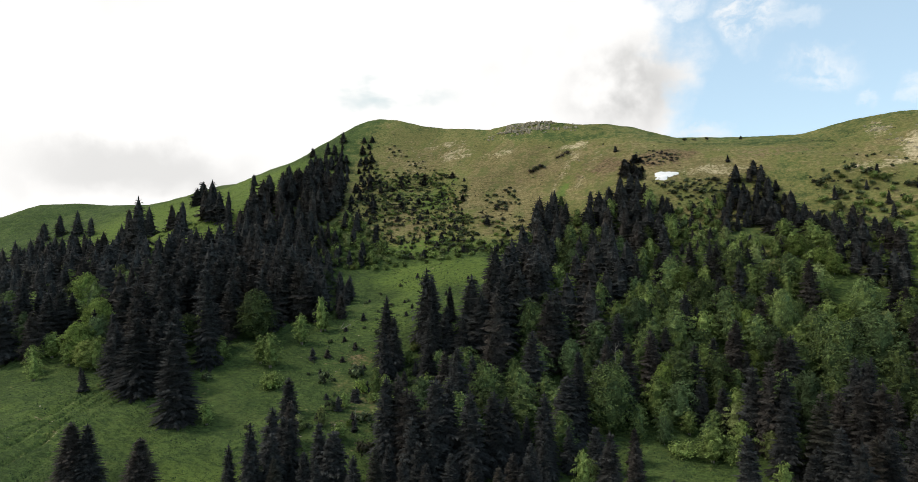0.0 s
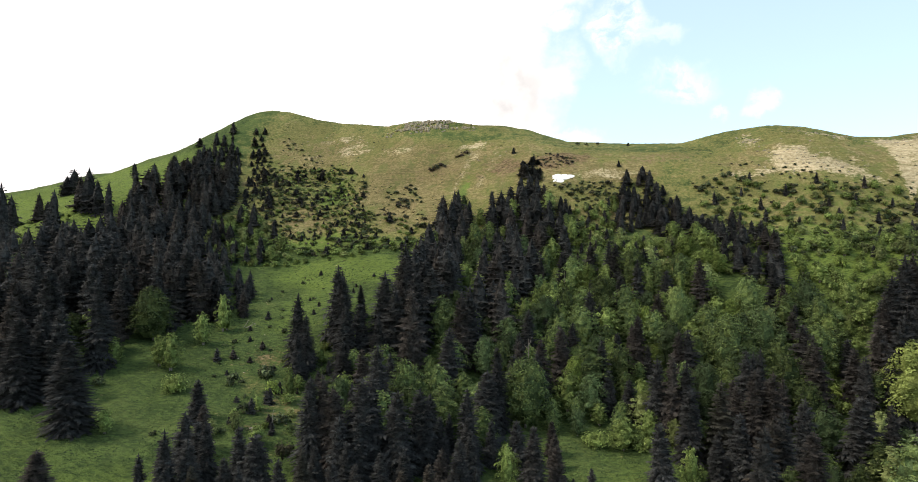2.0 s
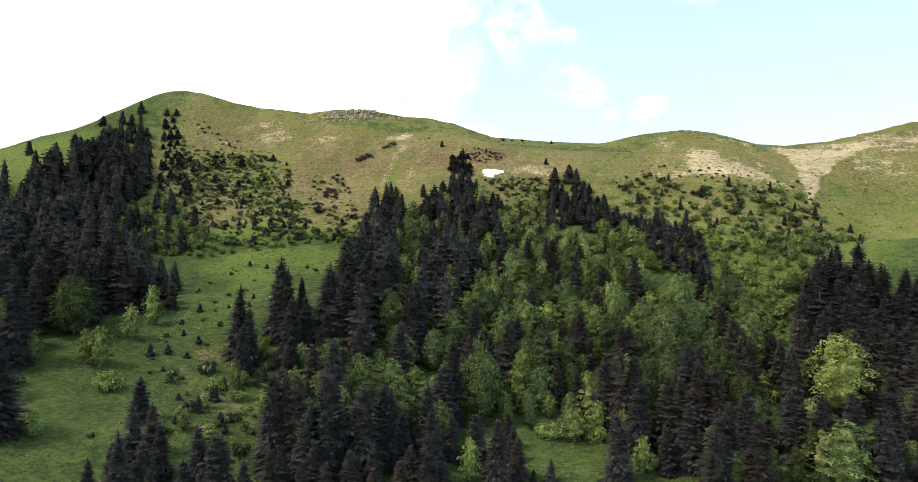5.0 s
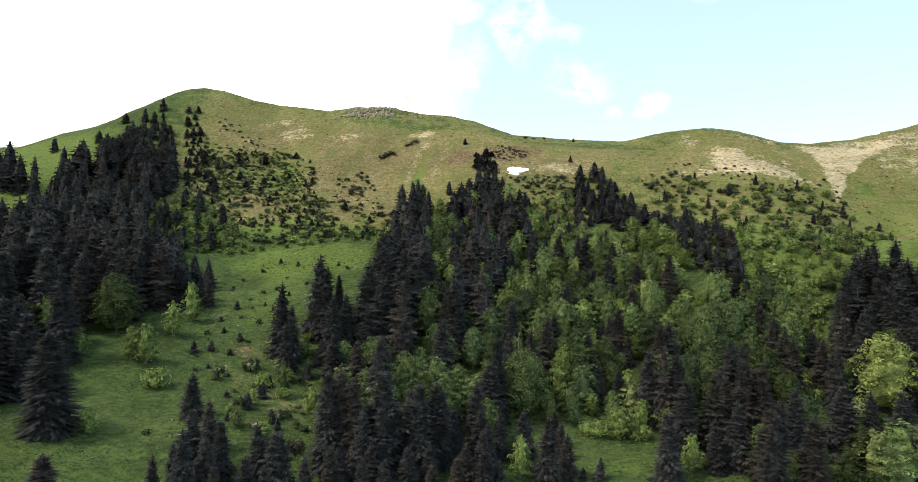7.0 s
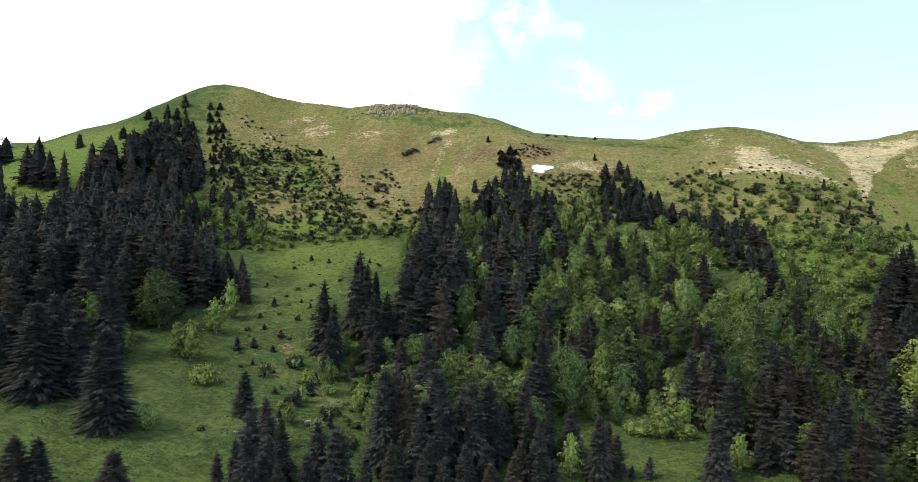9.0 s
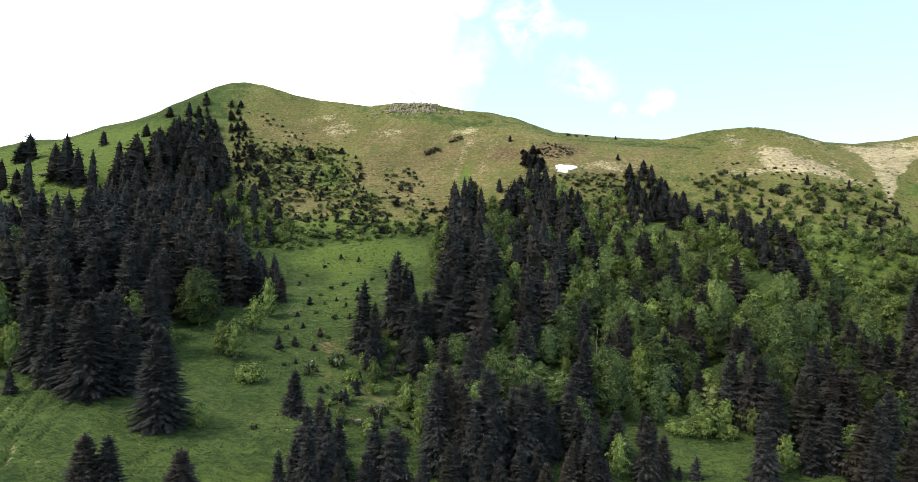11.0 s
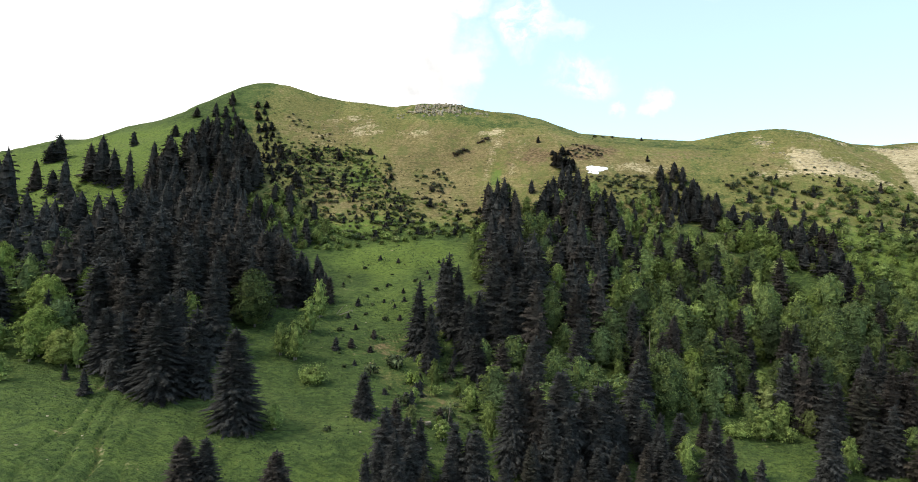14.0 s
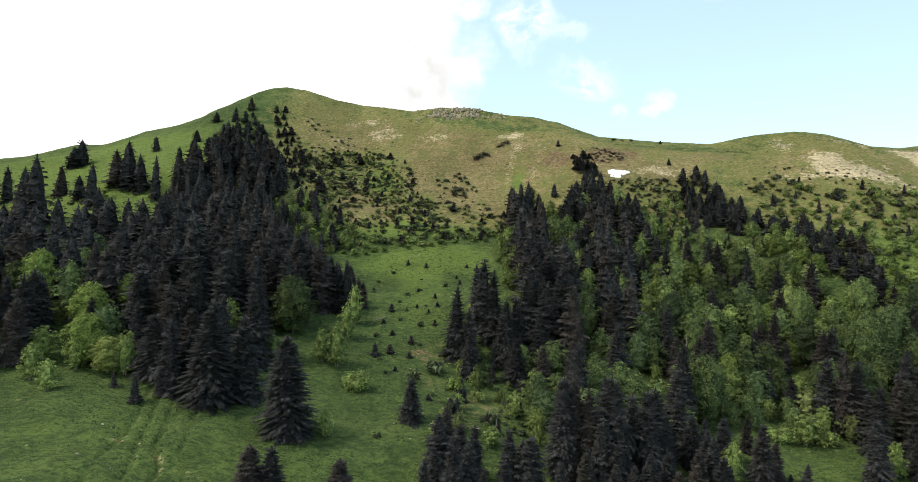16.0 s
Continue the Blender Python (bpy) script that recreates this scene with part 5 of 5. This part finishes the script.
def dead_tree(x, y, tall, girth, tilt, label, limbs=5):
    """A bare grey trunk with broken limbs, standing or fallen."""
    tree = thing("dead_tree", label, "dead tree")
    stem = Soup()
    stem.tube([(0, 0, -0.4), (0.04, 0, tall * 0.4), (-0.03, 0.05, tall * 0.8), (0.02, 0, tall)], [girth, girth * 0.75, girth * 0.4, 0.03])
    mesh_object("trunk", stem.v, stem.f, DEAD_WOOD, tree)
    for k in range(limbs):
        a, z = k * 2.4 + rnd.uniform(-0.4, 0.4), tall * rnd.uniform(0.35, 0.92)
        r = tall * rnd.uniform(0.08, 0.2)
        twig = Soup()
        twig.tube([(0, 0, z), (r * 0.6 * math.cos(a), r * 0.6 * math.sin(a), z + r * 0.25), (r * math.cos(a), r * math.sin(a), z + r * rnd.uniform(0.1, 0.7))], [girth * 0.35, girth * 0.22, 0.015], 4)
        mesh_object("branch", twig.v, twig.f, DEAD_WOOD, tree)
    tree.matrix_basis = Matrix.LocRotScale((x, y, ground_at(x, y) + (0.25 if tilt else 0)), Euler((tilt, 0, rnd.uniform(0.6, 1.6))), (1, 1, 1))


dead_tree(3.8, 158.4, 13.0, 0.17, 0.0, "pale bare dead trunk standing in the beech wood")
dead_tree(16.0, 200.5, 9.0, 0.14, 0.0, "pale bare dead trunk standing in the beech wood", 3)
dead_tree(94.5, 166.5, 8.0, 0.12, 0.0, "pale bare dead trunk standing at the edge of the eastern wood", 3)
dead_tree(-71.5, 175, 4.0, 0.14, 1.2, "fallen grey dead tree with bare limbs lying on the meadow", 9)
dead_tree(-72.5, 176, 2.6, 0.10, 0.7, "leaning grey dead stump with bare limbs on the meadow", 6)
dead_tree(-46.5, 124.5, 4.0, 0.08, 0.12, "thin bare dead sapling standing by the wood's edge", 7)


# ---- snow, rocks ----
def build_snow():
    """A last field of old snow lying in a hollow."""
    v, f, nr, na = [], [], 7, 40
    cx, cy = 21.0, 271.8
    for j in range(nr + 1):
        for i in range(na):
            a = 6.2832 * i / na
            edge = 1 + 0.22 * math.sin(3 * a + 1) + 0.12 * math.sin(7 * a) + 0.07 * math.sin(13 * a + 2)
            r = j / nr * edge
            x, y = cx + 4.3 * r * math.cos(a), cy + 2.4 * r * math.sin(a)
            v.append((x, y, ground_at(x, y) + 0.75 * (1 - (j / nr) ** 3) - 0.1))
    for j in range(nr):
        for i in range(na):
            a, b = j * na + i, j * na + (i + 1) % na
            f.append((a, b, b + na, a + na))
    ob = mesh_object("snow_patch", v, f, SNOW, smooth=True)
    tagged(ob, "patch of old white snow lying in a slope hollow", "snow")


build_snow()


def boulder(rnd, name="rock"):
    """One weathered limestone block, about a metre across."""
    bm = bmesh.new()
    bmesh.ops.create_cube(bm, size=1.0)
    for p in bm.verts:
        p.co = Vector([c * rnd.uniform(0.72, 1.12) for c in p.co])
    bmesh.ops.bevel(bm, geom=bm.edges[:], offset=0.10, segments=1, affect="EDGES")
    me = bpy.data.meshes.new(name)
    bm.to_mesh(me)
    bm.free()
    me.materials.append(ROCK)
    return me


BOULDERS = [boulder(rnd) for _ in range(6)]


def rock_band(label, group, spots):
    """An outcrop of bedded limestone: rows of blocks standing out of the turf."""
    crag = thing("rock_outcrop", label, "rocks", group)
    for cx, cy, rx, ry, count, size in spots:
        for _ in range(count):
            x, y = rnd.gauss(cx, rx / 2), rnd.gauss(cy, ry / 2)
            s = size * rnd.uniform(0.5, 1.5)
            ob = new("rock", rnd.choice(BOULDERS))
            ob.parent = crag
            ob.matrix_basis = Matrix.LocRotScale((x, y, ground_at(x, y) + 0.02 * s), Euler((rnd.uniform(-0.2, 0.2), rnd.uniform(-0.2, 0.2), rnd.uniform(-0.5, 0.5))),
                                                 (s * rnd.uniform(1.1, 2.2), s, s * rnd.uniform(0.6, 1.0)))


def bedded_wall():
    """The crest outcrop: courses of weathered blocks stepping up the brow, a cracked crag along the top."""
    crag = thing("rock_outcrop", "pale grey bedded limestone outcrop on the grassy crest", "rocks", "crags")
    for j in range(9):
        x, y0 = -62.0 + rnd.uniform(-1, 1), 332.2 + 1.05 * j
        while x < -17.0:
            w = rnd.uniform(0.55, 1.5)
            heart = -54.5 + 0.5 * abs(j - 4) < x < -30.0 - 0.4 * abs(j - 5)
            if rnd.random() < ((0.86 if j > 1 else 0.55) if heart else 0.24 if 0 < j < 6 else 0.06):
                y = y0 + rnd.uniform(-0.8, 0.8) + 0.6 * math.sin(x * 0.45 + 0.3 * j)
                tall = rnd.uniform(0.6, 1.8) if heart else rnd.uniform(0.4, 0.9)
                ob = new("rock", rnd.choice(BOULDERS))
                ob.parent = crag
                ob.matrix_basis = Matrix.LocRotScale((x, y, ground_at(x, y) + 0.06 * tall), Euler((rnd.uniform(-0.12, 0.12), rnd.uniform(-0.12, 0.12), rnd.uniform(-0.3, 0.3))), (w, rnd.uniform(0.9, 1.6), tall))
            x += w * 0.93


bedded_wall()
rock_band("pale broken limestone ledges in the eastern bowl", "crags", [(205, 284, 30, 14, 150, 0.5), (178, 262, 20, 16, 70, 0.42), (166, 288, 24, 5, 60, 0.5)])
rock_band("pale limestone ledges on the eastern knoll", "crags", [(131, 290, 16, 4, 60, 0.5), (101, 290, 5, 9, 36, 0.5), (111, 270, 14, 14, 60, 0.42), (120, 260, 18, 6, 50, 0.4)])
rock_band("small limestone blocks on the upper slope", "crags", [(-12, 308, 12, 12, 30, 0.35), (-84, 332, 20, 8, 24, 0.35)])

MEADOW_STONE = new("stone", BOULDERS[0])
tagged(MEADOW_STONE, "pale limestone block lying in the meadow grass", "stone", "meadow stones")
MEADOW_STONE.matrix_basis = Matrix.LocRotScale((-50.2, 124.3, ground_at(-50.2, 124.3) + 0.15), Euler((0.1, 0, 0.3)), (1.15, 0.8, 0.7))
for _ in range(48):
    x, y = rnd.choice(((-60, 190, 10, 25), (-58, 165, 8, 10), (-54, 160, 10, 25), (-118, 122, 8, 6), (-52, 130, 7, 8), (-106, 108, 6, 12), (150, 226, 16, 8)))[:2]
    x, y = rnd.gauss(x, 8), rnd.gauss(y, 12)
    s = rnd.uniform(0.14, 0.32)
    copy_thing(MEADOW_STONE, Matrix.Identity(4)).matrix_basis = Matrix.LocRotScale((x, y, ground_at(x, y) + 0.08 * s), Euler((0, rnd.uniform(-0.2, 0.2), rnd.uniform(0, 6))), (s * 1.4, s, s * 0.8))


def build_tufts():
    """Low grassy hummocks all over the near meadow."""
    r = np.random.RandomState(8)
    n = 60000
    x, y = r.uniform(-150, 60, n), 90 + 150 * r.rand(n) ** 1.4
    keep = value_noise(x, y, 9) + 0.6 * value_noise(x, y, 3.1) > r.uniform(-0.4, 1.0, n)
    x, y = x[keep], y[keep]
    z, n = height(x, y), len(x)
    s = r.uniform(0.12, 0.34, n)
    sides, turn = 5, r.uniform(0, 6.28, n)
    verts = [np.stack([x + r.uniform(-0.3, 0.3, n) * s, y + r.uniform(-0.3, 0.3, n) * s, z + s * r.uniform(0.35, 0.80, n)], 1)]
    for k in range(sides):
        q = s * r.uniform(0.75, 1.25, n)
        verts.append(np.stack([x + q * np.cos(turn + 1.2566 * k), y + q * np.sin(turn + 1.2566 * k), z - 0.12 - 0 * s], 1))
    top = np.arange(n)
    f = np.concatenate([np.stack([top, top + (1 + k) * n, top + (1 + (k + 1) % sides) * n], 1) for k in range(sides)])
    ob = mesh_object("grass_tufts", np.concatenate(verts).tolist(), f.tolist(), TUFTS)
    tagged(ob, "scattered low hummocks of rank green meadow grass", "grass", kind="stuff")


build_tufts()


def build_heath():
    """Knee-high heath and seedlings dotted over the upper slope."""
    r = np.random.RandomState(21)
    x, y = r.uniform(-130, 200, 16000), r.uniform(196, 345, 16000)
    s = (y - FOOT) / (np.interp(x, CREST_NORTH[:, 0], CREST_NORTH[:, 1]) - FOOT)
    want = 0.10 + 0.75 * spot(x, y, -88, 280, 36, 42) + 0.4 * spot(x, y, -60, 260, 50, 30) + 0.35 * spot(x, y, 20, 262, 40, 14) + 0.4 * spot(x, y, 105, 240, 50, 26) + 0.25 * spot(x, y, 150, 250, 40, 30)
    keep = (r.rand(len(x)) < want * ease(value_noise(x, y, 9) + 0.6 * value_noise(x, y, 3.3), -0.5, 0.6)) & (s < 0.96)
    x, y = x[keep], y[keep]
    z, n = height(x, y), len(x)
    size = r.uniform(0.18, 0.62, n) ** 1.2
    v, f = [], []
    for k in range(14):
        a, c = r.uniform(0, 6.28, n), r.uniform(0.0, 0.9, n)
        q = np.sqrt(1 - c * c) * size
        px, py, pz = x + q * np.cos(a), y + q * np.sin(a), z + c * size * 0.9
        t = size * r.uniform(0.35, 0.6, n)
        base = len(v) * n
        v += [np.stack([px - t * np.sin(a), py + t * np.cos(a), pz - 0.2 * t], 1), np.stack([px + t * np.sin(a), py - t * np.cos(a), pz - 0.2 * t], 1),
              np.stack([px + 0.5 * t * np.cos(a), py + 0.5 * t * np.sin(a), pz + t * r.uniform(0.2, 0.8, n)], 1)]
        f.append(np.stack([np.arange(n) + base, np.arange(n) + base + n, np.arange(n) + base + 2 * n], 1))
    ob = mesh_object("heath_clumps", np.concatenate(v).tolist(), np.concatenate(f).tolist(), JUNIPER)
    tagged(ob, "small dark heath clumps dotted over the open slope", "heath", kind="stuff")


build_heath()
